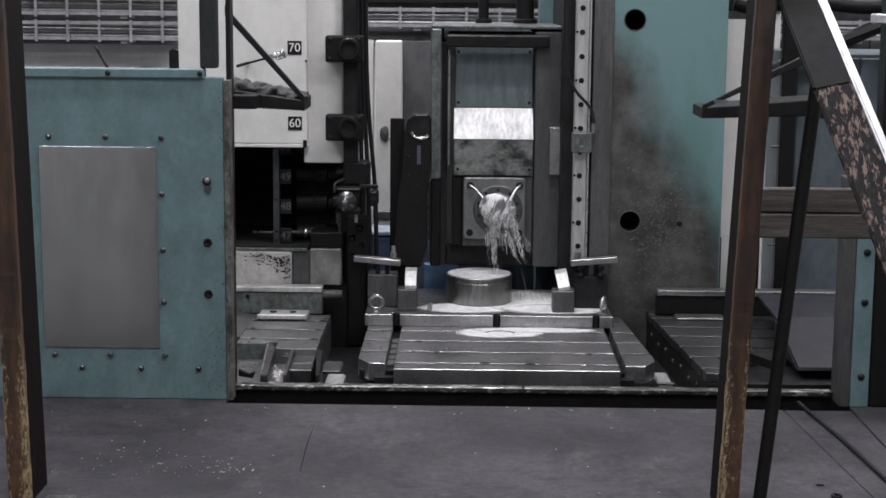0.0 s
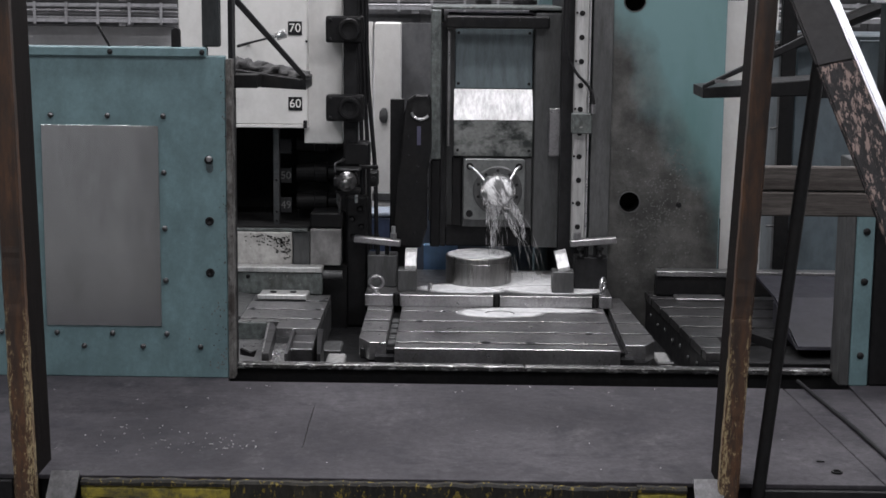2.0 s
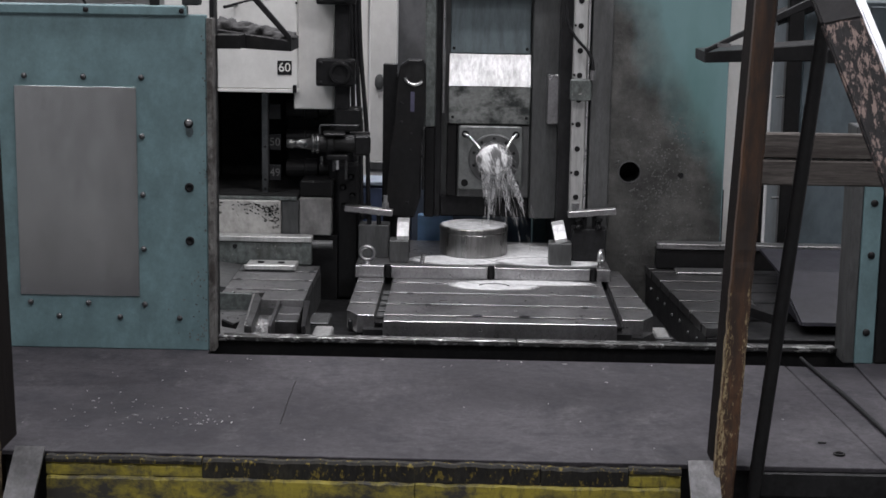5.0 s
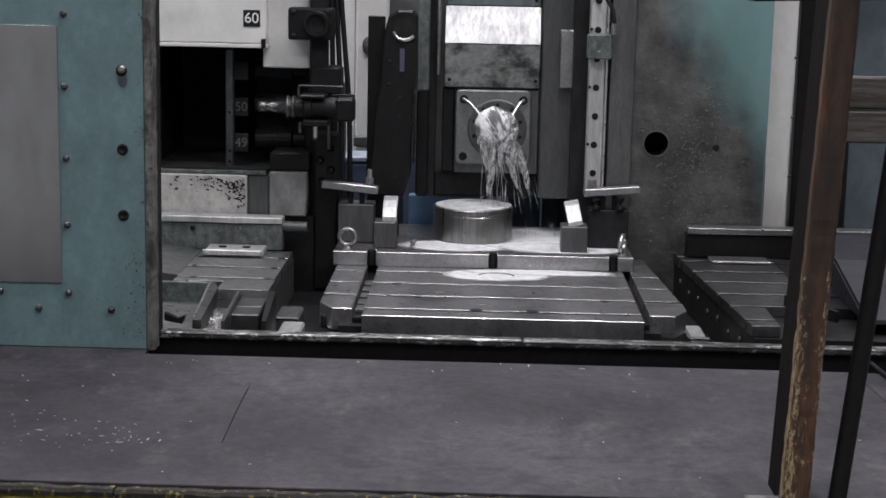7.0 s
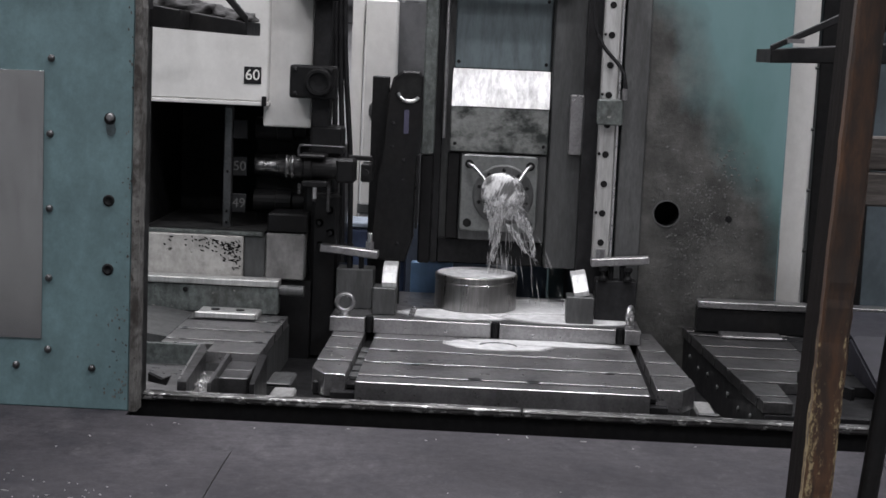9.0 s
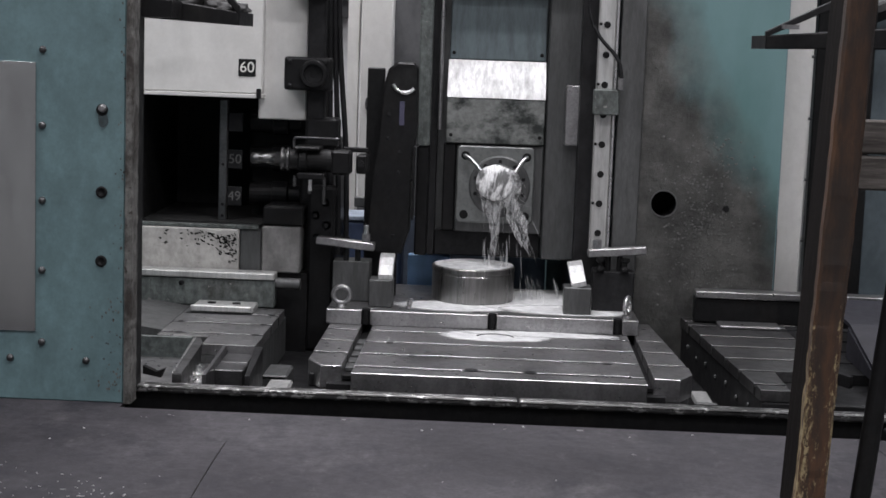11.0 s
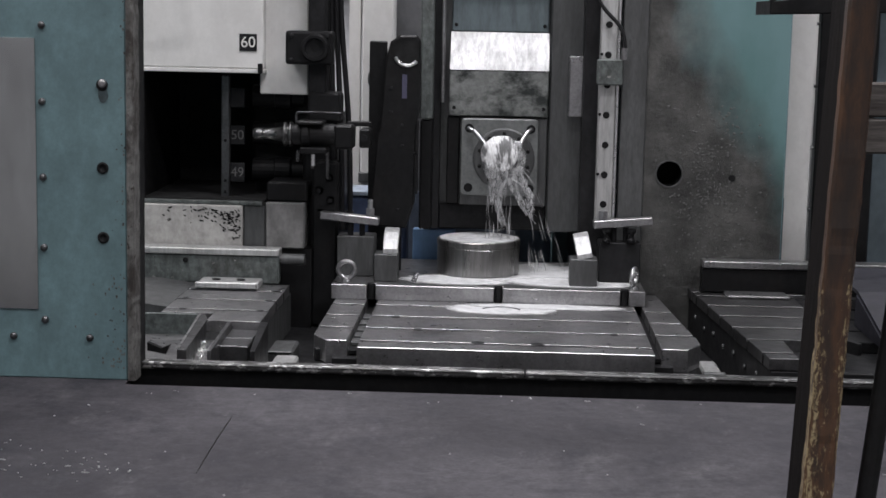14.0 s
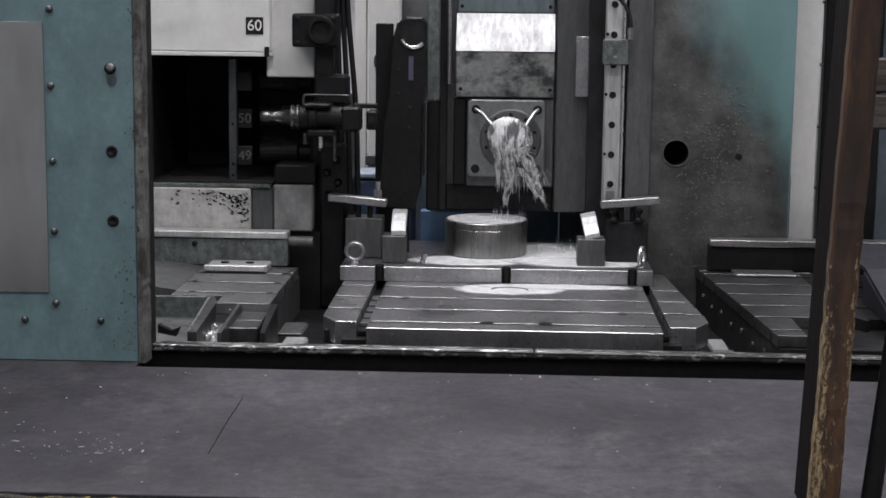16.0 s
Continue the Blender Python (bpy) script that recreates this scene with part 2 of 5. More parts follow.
OILED = surface("oiled_tool_steel", (0.13, 0.13, 0.13), 0.3, 0.9, dirt=(0.03, 0.03, 0.03), dirty=0.8, scale=14, grain=120, grainy=0.3, bump=0.05)
HOOD = surface("scraped_bright_sheet", (0.56, 0.56, 0.56), 0.5, 0.6, dirt=(0.34, 0.34, 0.33), dirty=0.6, scale=8, grain=60, grainy=0.25, bump=0.2, stretch=(1.6, 1, 0.5), spread=0.3, blot=0.35, stain=(0.45, 0.62))
WORN = surface("worn_sill_steel", (0.15, 0.148, 0.146), 0.4, 0.85, dirt=(0.03, 0.03, 0.03), dirty=0.8, scale=6, grain=90, grainy=0.4, bump=0.2, stretch=(0.5, 1.5, 1), spread=0.25, blot=0.6, chips=(0.55, 0.545, 0.54), chip_at=0.54)
RUSTY = surface("rusty_scraped_edge", (0.15, 0.148, 0.14), 0.6, 0.2, dirt=(0.035, 0.029, 0.025), dirty=0.95, scale=13, grain=90, grainy=0.5, bump=0.5, stretch=(1, 1, 0.75), chips=(0.028, 0.022, 0.018), chip_at=0.58, blot=0.6, stain=(0.46, 0.60))
CHARRED = surface("blackened_edge_paint", (0.020, 0.019, 0.017), 0.7, 0, dirt=(0.05, 0.045, 0.03), dirty=0.8, scale=9, grain=60, grainy=0.5, bump=0.5, stretch=(1.4, 1, 0.6), chips=(0.15, 0.115, 0.025), chip_at=0.57, blot=0.6, shine=0.2)
CONCRETE = surface("hall_concrete", (0.16, 0.155, 0.15), 0.8, 0, dirt=(0.08, 0.08, 0.08), scale=1.5, grain=30, bump=0.2)
RAILSTEEL = surface("pale_guideway", (0.52, 0.52, 0.51), 0.35, 0.55, dirt=(0.32, 0.31, 0.3), dirty=0.6, scale=5, grain=90, grainy=0.15, bump=0.04, stretch=(2, 2, 0.4))
LAVENDER = surface("lavender_sheet", (0.017, 0.0165, 0.023), 0.5, 0.1, dirt=(0.012, 0.012, 0.015), scale=3, grain=60, grainy=0.3, bump=0.08, shine=0.3)
PIPES = surface("galvanised_tray", (0.30, 0.30, 0.31), 0.5, 0.5, dirt=(0.14, 0.14, 0.15), scale=4, grain=60, grainy=0.2, bump=0.05)


def floor_paint():
    m, nt, p = graph("grey_deck_paint")
    big = cloud(nt, 1.6, 8, 0.62)
    mid = cloud(nt, 9, 9, 0.75)
    smear = cloud(nt, 5.5, 9, 0.72, (1.3, 0.7, 1))
    fine = cloud(nt, 120, 4, 0.7)
    specks = cloud(nt, 60, 2, 0.5)
    col = blend(nt, ramp(nt, big, 0.36, 0.62).outputs[0], (0.019, 0.0175, 0.021, 1), (0.046, 0.043, 0.048, 1))
    col = blend(nt, ramp(nt, smear, 0.56, 0.72).outputs[0], col, (0.068, 0.065, 0.068, 1))
    col = blend(nt, ramp(nt, mid, 0.50, 0.66).outputs[0], col, (0.017, 0.0165, 0.021, 1))
    scuff = cloud(nt, 16, 8, 0.75, (1.6, 0.5, 1))
    col = blend(nt, ramp(nt, scuff, 0.60, 0.70, (0, 0, 0, 1), (0.5, 0.5, 0.5, 1)).outputs[0], col, (0.085, 0.08, 0.083, 1))
    col = blend(nt, 0.4, col, ramp(nt, fine, 0.3, 0.7, (0.5, 0.5, 0.5, 1), (1.3, 1.3, 1.3, 1)).outputs[0], "MULTIPLY")
    col = blend(nt, 0.65, col, ramp(nt, cloud(nt, 34, 9, 0.8), 0.38, 0.62, (0.45, 0.45, 0.47, 1), (1.35, 1.33, 1.33, 1)).outputs[0], "MULTIPLY")
    col = blend(nt, ramp(nt, specks, 0.76, 0.80).outputs[0], col, (0.13, 0.125, 0.12, 1))
    nt.links.new(col, p.inputs["Base Color"])
    p.inputs["Roughness"].default_value = 0.7
    p.inputs["Specular IOR Level"].default_value = 0.25
    b = add(nt, "ShaderNodeBump", Strength=0.35, Distance=0.002)
    nt.links.new(mid, b.inputs["Height"])
    nt.links.new(b.outputs[0], p.inputs["Normal"])
    return m


def column_paint():
    """Teal column whose lower part is washed grey and pitted by coolant."""
    m, nt, p = graph("coolant_stained_column")
    tc = nt.nodes.new("ShaderNodeTexCoord")
    sep = nt.nodes.new("ShaderNodeSeparateXYZ")
    nt.links.new(tc.outputs["Object"], sep.inputs[0])
    big = cloud(nt, 3.0, 7, 0.6, (1, 1, 0.6))
    fine = cloud(nt, 42, 7, 0.75)
    rise = nt.nodes.new("ShaderNodeMath")
    rise.operation = "MULTIPLY_ADD"
    nt.links.new(big, rise.inputs[0])
    rise.inputs[1].default_value = 0.95
    low = nt.nodes.new("ShaderNodeMath")
    low.operation = "MULTIPLY_ADD"
    nt.links.new(sep.outputs["Z"], low.inputs[0])
    low.inputs[1].default_value, low.inputs[2].default_value = -1.3, 0.95
    nt.links.new(low.outputs[0], rise.inputs[2])
    side = nt.nodes.new("ShaderNodeMath")
    side.operation = "MULTIPLY_ADD"
    nt.links.new(sep.outputs["X"], side.inputs[0])
    side.inputs[1].default_value = -2.4
    nt.links.new(rise.outputs[0], side.inputs[2])
    teal = blend(nt, ramp(nt, cloud(nt, 2.0, 6, 0.6, (1, 1, 0.5)), 0.45, 0.75).outputs[0], (0.112, 0.195, 0.20, 1), (0.05, 0.122, 0.112, 1))
    grey = blend(nt, ramp(nt, cloud(nt, 7, 8, 0.7), 0.35, 0.7).outputs[0], (0.022, 0.022, 0.0205, 1), (0.098, 0.097, 0.091, 1))
    grey = blend(nt, 0.7, grey, ramp(nt, cloud(nt, 4.5, 9, 0.72), 0.40, 0.62, (0.45, 0.45, 0.44, 1), (1.35, 1.35, 1.33, 1)).outputs[0], "MULTIPLY")
    col = blend(nt, ramp(nt, side.outputs[0], 0.20, 0.60).outputs[0], teal, grey)
    nt.links.new(col, p.inputs["Base Color"])
    p.inputs["Roughness"].default_value = 0.5
    b = add(nt, "ShaderNodeBump", Strength=0.8, Distance=0.006)
    nt.links.new(blend(nt, ramp(nt, side.outputs[0], 0.35, 0.7).outputs[0], (0.5, 0.5, 0.5, 1), fine), b.inputs["Height"])
    nt.links.new(b.outputs[0], p.inputs["Normal"])
    return m


def yellow_paint():
    m, nt, p = graph("worn_yellow_paint")
    grime = cloud(nt, 6, 9, 0.72, (0.7, 1, 1.2))
    fine = cloud(nt, 50, 6, 0.7, (0.4, 1, 1))
    col = blend(nt, ramp(nt, fine, 0.3, 0.75).outputs[0], (0.33, 0.275, 0.03, 1), (0.20, 0.165, 0.02, 1))
    col = blend(nt, ramp(nt, grime, 0.47, 0.60).outputs[0], col, (0.028, 0.026, 0.022, 1))
    col = blend(nt, ramp(nt, cloud(nt, 30, 9, 0.75, (1.5, 1, 0.5)), 0.52, 0.64, (0, 0, 0, 1), (0.8, 0.8, 0.8, 1)).outputs[0], col, (0.05, 0.042, 0.02, 1))
    nt.links.new(col, p.inputs["Base Color"])
    p.inputs["Roughness"].default_value = 0.6
    b = add(nt, "ShaderNodeBump", Strength=0.4, Distance=0.003)
    nt.links.new(grime, b.inputs["Height"])
    nt.links.new(b.outputs[0], p.inputs["Normal"])
    return m


def chipped_post():
    """Brown paint, broken down to yellowish wood along the lower length."""
    m, nt, p = graph("chipped_brown_post")
    tc = nt.nodes.new("ShaderNodeTexCoord")
    sep = nt.nodes.new("ShaderNodeSeparateXYZ")
    nt.links.new(tc.outputs["Object"], sep.inputs[0])
    n = cloud(nt, 80, 9, 0.82, (1.5, 1.5, 0.55))
    long = cloud(nt, 3.5, 7, 0.65, (3, 3, 0.5))
    base = blend(nt, ramp(nt, long, 0.36, 0.58).outputs[0], (0.110, 0.049, 0.020, 1), (0.018, 0.011, 0.008, 1))
    crust = cloud(nt, 13, 9, 0.75, (2.2, 2.2, 0.5))
    base = blend(nt, ramp(nt, crust, 0.45, 0.60, (0, 0, 0, 1), (0.85, 0.85, 0.85, 1)).outputs[0], base, (0.017, 0.012, 0.009, 1))
    base = blend(nt, ramp(nt, cloud(nt, 9, 9, 0.72, (2.4, 2.4, 0.35)), 0.64, 0.70, (0, 0, 0, 1), (0.7, 0.7, 0.7, 1)).outputs[0], base, (0.15, 0.10, 0.05, 1))
    gate = nt.nodes.new("ShaderNodeMapRange")
    gate.inputs["From Min"].default_value, gate.inputs["From Max"].default_value = 1.05, 1.35
    gate.inputs["To Min"].default_value, gate.inputs["To Max"].default_value = 0.068, -0.10
    nt.links.new(sep.outputs["Z"], gate.inputs["Value"])
    wide = nt.nodes.new("ShaderNodeMath")
    wide.operation = "ABSOLUTE"
    nt.links.new(sep.outputs["X"], wide.inputs[0])
    rim = nt.nodes.new("ShaderNodeMapRange")
    rim.inputs["From Min"].default_value, rim.inputs["From Max"].default_value = 0.006, 0.021
    rim.inputs["To Min"].default_value, rim.inputs["To Max"].default_value = -0.05, 0.05
    nt.links.new(wide.outputs[0], rim.inputs["Value"])
    mean = nt.nodes.new("ShaderNodeMath")
    nt.links.new(gate.outputs[0], mean.inputs[0])
    nt.links.new(rim.outputs[0], mean.inputs[1])
    s = nt.nodes.new("ShaderNodeMath")
    nt.links.new(n, s.inputs[0])
    nt.links.new(mean.outputs[0], s.inputs[1])
    col = blend(nt, ramp(nt, s.outputs[0], 0.605, 0.655).outputs[0], base, (0.34, 0.27, 0.15, 1))
    nt.links.new(col, p.inputs["Base Color"])
    p.inputs["Roughness"].default_value = 0.5
    b = add(nt, "ShaderNodeBump", Strength=0.5, Distance=0.003)
    nt.links.new(s.outputs[0], b.inputs["Height"])
    nt.links.new(b.outputs[0], p.inputs["Normal"])
    return m


def milk(name, clear, seen, broken=0.0, torn=(1, 1, 1)):
    """Milky cutting fluid: white, wet, more or less clear."""
    m, nt, p = graph(name)
    n = cloud(nt, 40, 4, 0.6)
    nt.links.new(ramp(nt, n, 0.3, 0.7, (0.34, 0.34, 0.345, 1), (0.80, 0.80, 0.80, 1)).outputs[0], p.inputs["Base Color"])
    p.inputs["Roughness"].default_value = 0.28
    p.inputs["Transmission Weight"].default_value = clear
    p.inputs["Alpha"].default_value = seen
    if broken:
        nt.links.new(ramp(nt, cloud(nt, broken, 9, 0.7, torn), 0.40, 0.66, (0.0, 0.0, 0.0, 1), (seen, seen, seen, 1)).outputs[0], p.inputs["Alpha"])
    p.inputs["IOR"].default_value = 1.33
    return m


def puddle_milk():
    """A milky puddle that thins out unevenly towards its rim."""
    m, nt, p = graph("coolant_puddle")
    tc = nt.nodes.new("ShaderNodeTexCoord")
    mid = add(nt, "ShaderNodeVectorMath")
    mid.operation = "MULTIPLY_ADD"
    nt.links.new(tc.outputs["Generated"], mid.inputs[0])
    mid.inputs[1].default_value, mid.inputs[2].default_value = (2, 2, 0), (-1, -1, 0)
    far = add(nt, "ShaderNodeVectorMath")
    far.operation = "LENGTH"
    nt.links.new(mid.outputs[0], far.inputs[0])
    thin = nt.nodes.new("ShaderNodeMath")
    thin.operation = "MULTIPLY_ADD"
    steep = nt.nodes.new("ShaderNodeMath")
    steep.operation = "POWER"
    nt.links.new(far.outputs["Value"], steep.inputs[0])
    steep.inputs[1].default_value = 2.0
    nt.links.new(steep.outputs[0], thin.inputs[0])
    thin.inputs[1].default_value, thin.inputs[2].default_value = -0.85, 0.74
    total = nt.nodes.new("ShaderNodeMath")
    nt.links.new(cloud(nt, 14, 8, 0.65), total.inputs[0])
    nt.links.new(thin.outputs[0], total.inputs[1])
    nt.links.new(ramp(nt, total.outputs[0], 0.32, 0.70, (0, 0, 0, 1), (0.93, 0.93, 0.93, 1)).outputs[0], p.inputs["Alpha"])
    nt.links.new(ramp(nt, cloud(nt, 30, 6, 0.7), 0.35, 0.65, (0.5, 0.5, 0.5, 1), (0.85, 0.85, 0.85, 1)).outputs[0], p.inputs["Base Color"])
    p.inputs["Roughness"].default_value = 0.3
    return m


PUDDLE = puddle_milk()
DECK, COLUMN, YELLOW, POST = floor_paint(), column_paint(), yellow_paint(), chipped_post()
CAP = surface("swirling_coolant", (0.78, 0.78, 0.78), 0.3, 0, dirt=(0.10, 0.10, 0.10), dirty=0.95, scale=32, grain=80, grainy=0.2, bump=0.4, stretch=(1.5, 1, 0.45), blot=0.5, stain=(0.47, 0.56))
FOAM, STREAM, TORN = milk("coolant_foam", 0.1, 0.95), milk("coolant_streak", 0.2, 0.42), milk("torn_coolant", 0.15, 0.66, 34.0, (3, 3, 0.4))

# ---- the hall ----
B = bmesh.new
solo("ground", box(B(), -8, 8, -7, 5, -0.95, -0.75), CONCRETE, "dull grey concrete factory floor", "floor", kind="structure")
solo("wall_north", box(B(), -8, 8, 4.2, 4.4, -0.75, 4.6), WALLPAINT, "off-white painted factory wall behind the machine", "wall", kind="structure")
solo("wall_south", box(B(), -8, 8, -7.2, -7.0, -0.75, 4.6), WALLPAINT, "off-white painted factory wall", "wall", kind="structure")
solo("wall_west", box(B(), -8.2, -8.0, -7, 4.4, -0.75, 4.6), WALLPAINT, "off-white painted factory wall", "wall", kind="structure")
solo("wall_east", box(B(), 8.0, 8.2, -7, 4.4, -0.75, 4.6), WALLPAINT, "off-white painted factory wall", "wall", kind="structure")
solo("ceiling", box(B(), -8.2, 8.2, -7.2, 4.4, 4.6, 4.8), DULLGREY, "dark grey factory hall ceiling", "ceiling", kind="structure")

GLOW, gnt, gp = graph("lamp_diffuser")
gp.inputs["Base Color"].default_value = (0.9, 0.9, 0.9, 1)
gp.inputs["Emission Color"].default_value = (1, 0.97, 0.95, 1)
gp.inputs["Emission Strength"].default_value = 6.0
for lx, ly, watts in LAMPS:
    t = thing("ceiling_lamp", (lx, ly, 4.32), "long white ceiling lamp over the shop floor", "lamp", "hall ceiling lamps")
    part("housing", box(B(), lx - 0.78, lx + 0.78, ly - 0.18, ly + 0.18, 4.32, 4.42, 0.01), WHITE, t)
    part("diffuser", box(B(), lx - 0.75, lx + 0.75, ly - 0.15, ly + 0.15, 4.30, 4.318), GLOW, t)
    for dx in (-0.6, 0.6):
        part("hanger", cyl(B(), (lx + dx, ly, 4.42), (lx + dx, ly, 4.6), 0.008, seg=8), PIPES, t)

# ---- platform in front of the machine ----
FLOOR = -0.015
deck = thing("platform", (0, -0.5, 0), "grey painted steel platform with a worn yellow front edge", "platform", kind="structure")
part("deck_plate", prism(B(), [(-2.6, -1.012), (0.936, -1.012), (0.868, -0.042), (-0.862, -0.042), (-0.862, 0.055), (-2.6, 0.055)], "z", -0.012, 0, 0.0015), DECK, deck)
part("deck_plate", prism(B(), [(0.940, -1.012), (1.080, -1.012), (1.080, -0.042), (0.872, -0.042)], "z", -0.012, -0.001, 0.002), DECK, deck)
part("toe_gap_floor", box(B(), -0.862, 1.022, -0.06, 0.1, -0.16, -0.15), BLACK, deck)
part("deck_plate", box(B(), 1.084, 2.6, -1.012, 0.055, -0.012, 0.0005, 0.002), DECK, deck)
part("seam_weld", tube(B(), [(-0.563, -0.32, 0.0), (-0.561, -0.53, 0.0006), (-0.556, -0.745, 0.0)], 0.0013, 6), BLACK, deck, "thin dark weld line")
for k, (x0, x1, y0, z0, z1) in enumerate(((-1.085, -0.71, -1.033, -0.05, -0.021), (-0.708, 0.10, -1.036, -0.052, -0.006), (0.102, 0.31, -1.034, -0.053, -0.010), (0.312, 0.435, -1.033, -0.05, -0.021), (-1.083, -0.20, -1.042, -0.16, -0.051), (-0.198, 0.435, -1.040, -0.16, -0.053), (-1.086, -0.711, -1.036, -0.020, -0.005), (0.311, 0.436, -1.036, -0.020, -0.006))):
    bm = B()
    n = max(3, int((x1 - x0) / 0.012))
    cols = []
    for i in range(n + 1):
        x = x0 + (x1 - x0) * i / n
        worn = [0.004 * noise.noise(Vector((x * 22, k * 3.1, 0))) + 0.002 * noise.noise(Vector((x * 90, k, 4))), 0.004 * noise.noise(Vector((x * 30, k * 2.2, 9)))]
        cols.append([bm.verts.new(c) for c in ((x, y0 + worn[1], z0), (x, y0 + worn[1], z1 - 0.006 + worn[0]), (x, y0 + 0.006 + worn[1], z1 + worn[0]), (x, -1.0125, z1 + worn[0]), (x, -1.0125, z0))])
    for i in range(n):
        for j in range(5):
            bm.faces.new((cols[i][j], cols[i + 1][j], cols[i + 1][(j + 1) % 5], cols[i][(j + 1) % 5]))
    bm.faces.new(cols[0])
    bm.faces.new(cols[-1][::-1])
    part("edge_board", bm, CHARRED if k in (1, 2, 6, 7) else YELLOW, deck)
part("kick_board", box(B(), -2.6, 2.6, -0.99, -0.96, -0.75, -0.013), DARKCAST, deck)
part("edge_angle", box(B(), 0.60, 2.6, -1.02, -0.99, -0.075, -0.013, 0.004), DARKCAST, deck)
part("edge_angle", box(B(), -2.6, -1.26, -1.02, -0.99, -0.075, -0.013, 0.004), DARKCAST, deck)

deck.location.z += FLOOR

# pale chips of swarf scattered on the deck
random.seed(4)
bm = B()
for _ in range(95):
    pick = random.random()
    if pick < 0.4:
        x, y = random.gauss(-0.79, 0.07), random.gauss(-0.75, 0.05)
    elif pick < 0.7:
        x, y = random.gauss(-1.02, 0.09), random.gauss(-0.68, 0.10)
    elif pick < 0.85:
        x, y = random.uniform(-0.85, 0.6), random.uniform(-0.13, -0.05)
    else:
        x, y = random.uniform(-1.4, 0.9), random.uniform(-0.95, -0.06)
    a, l = random.uniform(0, 3.14), random.choice((0.0012, 0.0016, 0.002, 0.002, 0.003, 0.007)) * random.uniform(0.6, 1.2)
    w = min(l, random.uniform(0.0010, 0.002))
    ca, sa = math.cos(a), math.sin(a)
    prism(bm, [(x + u * ca - v * sa, y + u * sa + v * ca) for u, v in ((-l, -w), (l * 0.8, -w * 0.6), (l, w), (-l * 0.7, w * 0.8))], "z", 0.0, 0.0012)
solo("swarf", bm, RAILSTEEL, "pale steel chips scattered on the grey platform", "swarf", kind="stuff").location.z = FLOOR
solo("bent_washer", torus(B(), (0.837, -0.91, 0.003), 0.012, 0.003, "z"), BLACK, "small black steel ring lying on the platform", "washer").location.z = FLOOR
solo("dark_scrap", box(B(), 0.805, 0.825, -0.82, -0.812, 0, 0.004, 0.001), BLACK, "tiny dark scrap on the grey platform", "scrap").location.z = FLOOR
solo("floor_cable", tube(B(), [(0.93, 0.03, 0.006), (0.94, -0.09, 0.006), (0.97, -0.4, 0.006), (0.993, -0.71, 0.006), (1.01, -1.0, 0.006)], 0.006, 8), RUBBER, "black cable lying along the platform seam", "cable", smooth=True).location.z = FLOOR

# ---- stair stringers and rails at the platform edge ----
for name, x, s in (("left", -1.125, 1), ("right", 0.487, 1)):
    t = thing("stair_stringer", (x, -1.05, -0.75), "dark steel stair stringer with a worn pale top edge", "stair", "stair stringers")
    prism_pts = [(-1.022, 0.0), (-1.022, -0.26), (-1.66, -0.75), (-1.94, -0.75)]
    part("plate", prism(B(), prism_pts, "x", x - 0.012, x + 0.012), DARKCAST, t)
    part("flange", prism(B(), [(-1.024, 0.0), (-1.022, -0.01), (-1.93, -0.75), (-1.945, -0.745)], "x", x - 0.036, x + 0.036), DIMSTEEL, t, "worn steel flange")


def rail_post(x, y, w, d, z1, lean, label):
    """A post of two boards: front left corner at x where z is 0.3, leaning by lean in x a metre of height."""
    t = thing("handrail_post", (x + w / 2, y, -0.75), label, "post", "handrail posts")
    bm, rings = B(), []
    n = 150
    for i in range(n + 1):
        z = -0.6 + (z1 + 0.6) * i / n
        xx = x + lean * (z - 0.3)
        worn = 1.0 if z < 0.6 else 0.45
        e = [worn * (0.0022 * noise.noise(Vector((x * 9, k * 5.0, z * 26))) + 0.0011 * noise.noise(Vector((x, k * 3.0, z * 95)))) for k in range(3)]
        rings.append([bm.verts.new(c) for c in ((xx + e[0], y + 0.030, z), (xx + e[0], y + 0.006, z), (xx + 0.005 + e[0], y + e[2], z), (xx + w - 0.005 + e[1], y + e[2], z), (xx + w + e[1], y + 0.006, z), (xx + w + e[1], y + 0.030, z))])
    for i in range(n):
        for j in range(6):
            bm.faces.new((rings[i][j], rings[i][(j + 1) % 6], rings[i + 1][(j + 1) % 6], rings[i + 1][j]))
    bm.faces.new(rings[0])
    bm.faces.new(rings[-1][::-1])
    part("front_board", bm, POST, t)
    # rear board, much darker than the brown front board
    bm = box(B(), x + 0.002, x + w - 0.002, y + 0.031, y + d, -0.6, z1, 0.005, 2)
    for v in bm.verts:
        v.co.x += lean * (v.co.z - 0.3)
    part("back_board", bm, BROWN_SIDE, t, "near-black rear board")
    return t


rail_post(-1.255, -1.06, 0.053, 0.18, 1.55, -0.022, "brown painted wooden handrail post with chipped lower paint")
rail_post(0.523, -1.06, 0.049, 0.152, 1.55, 0.038, "brown painted wooden handrail post worn down to yellow wood")

t = thing("leaning_pipe", (0.539, -1.065, -0.75), "dark steel pipe leaning beside the handrail post", "pipe")
part("shaft", cyl(B(), (0.539, -1.065, -0.75), (0.710, -1.05, 1.05), 0.0165, seg=20), BLACK, t)
part("end_cap", cyl(B(), (0.710, -1.05, 1.05), (0.7125, -1.05, 1.075), 0.0175, seg=20, bevel=0.003), RUBBER, t)

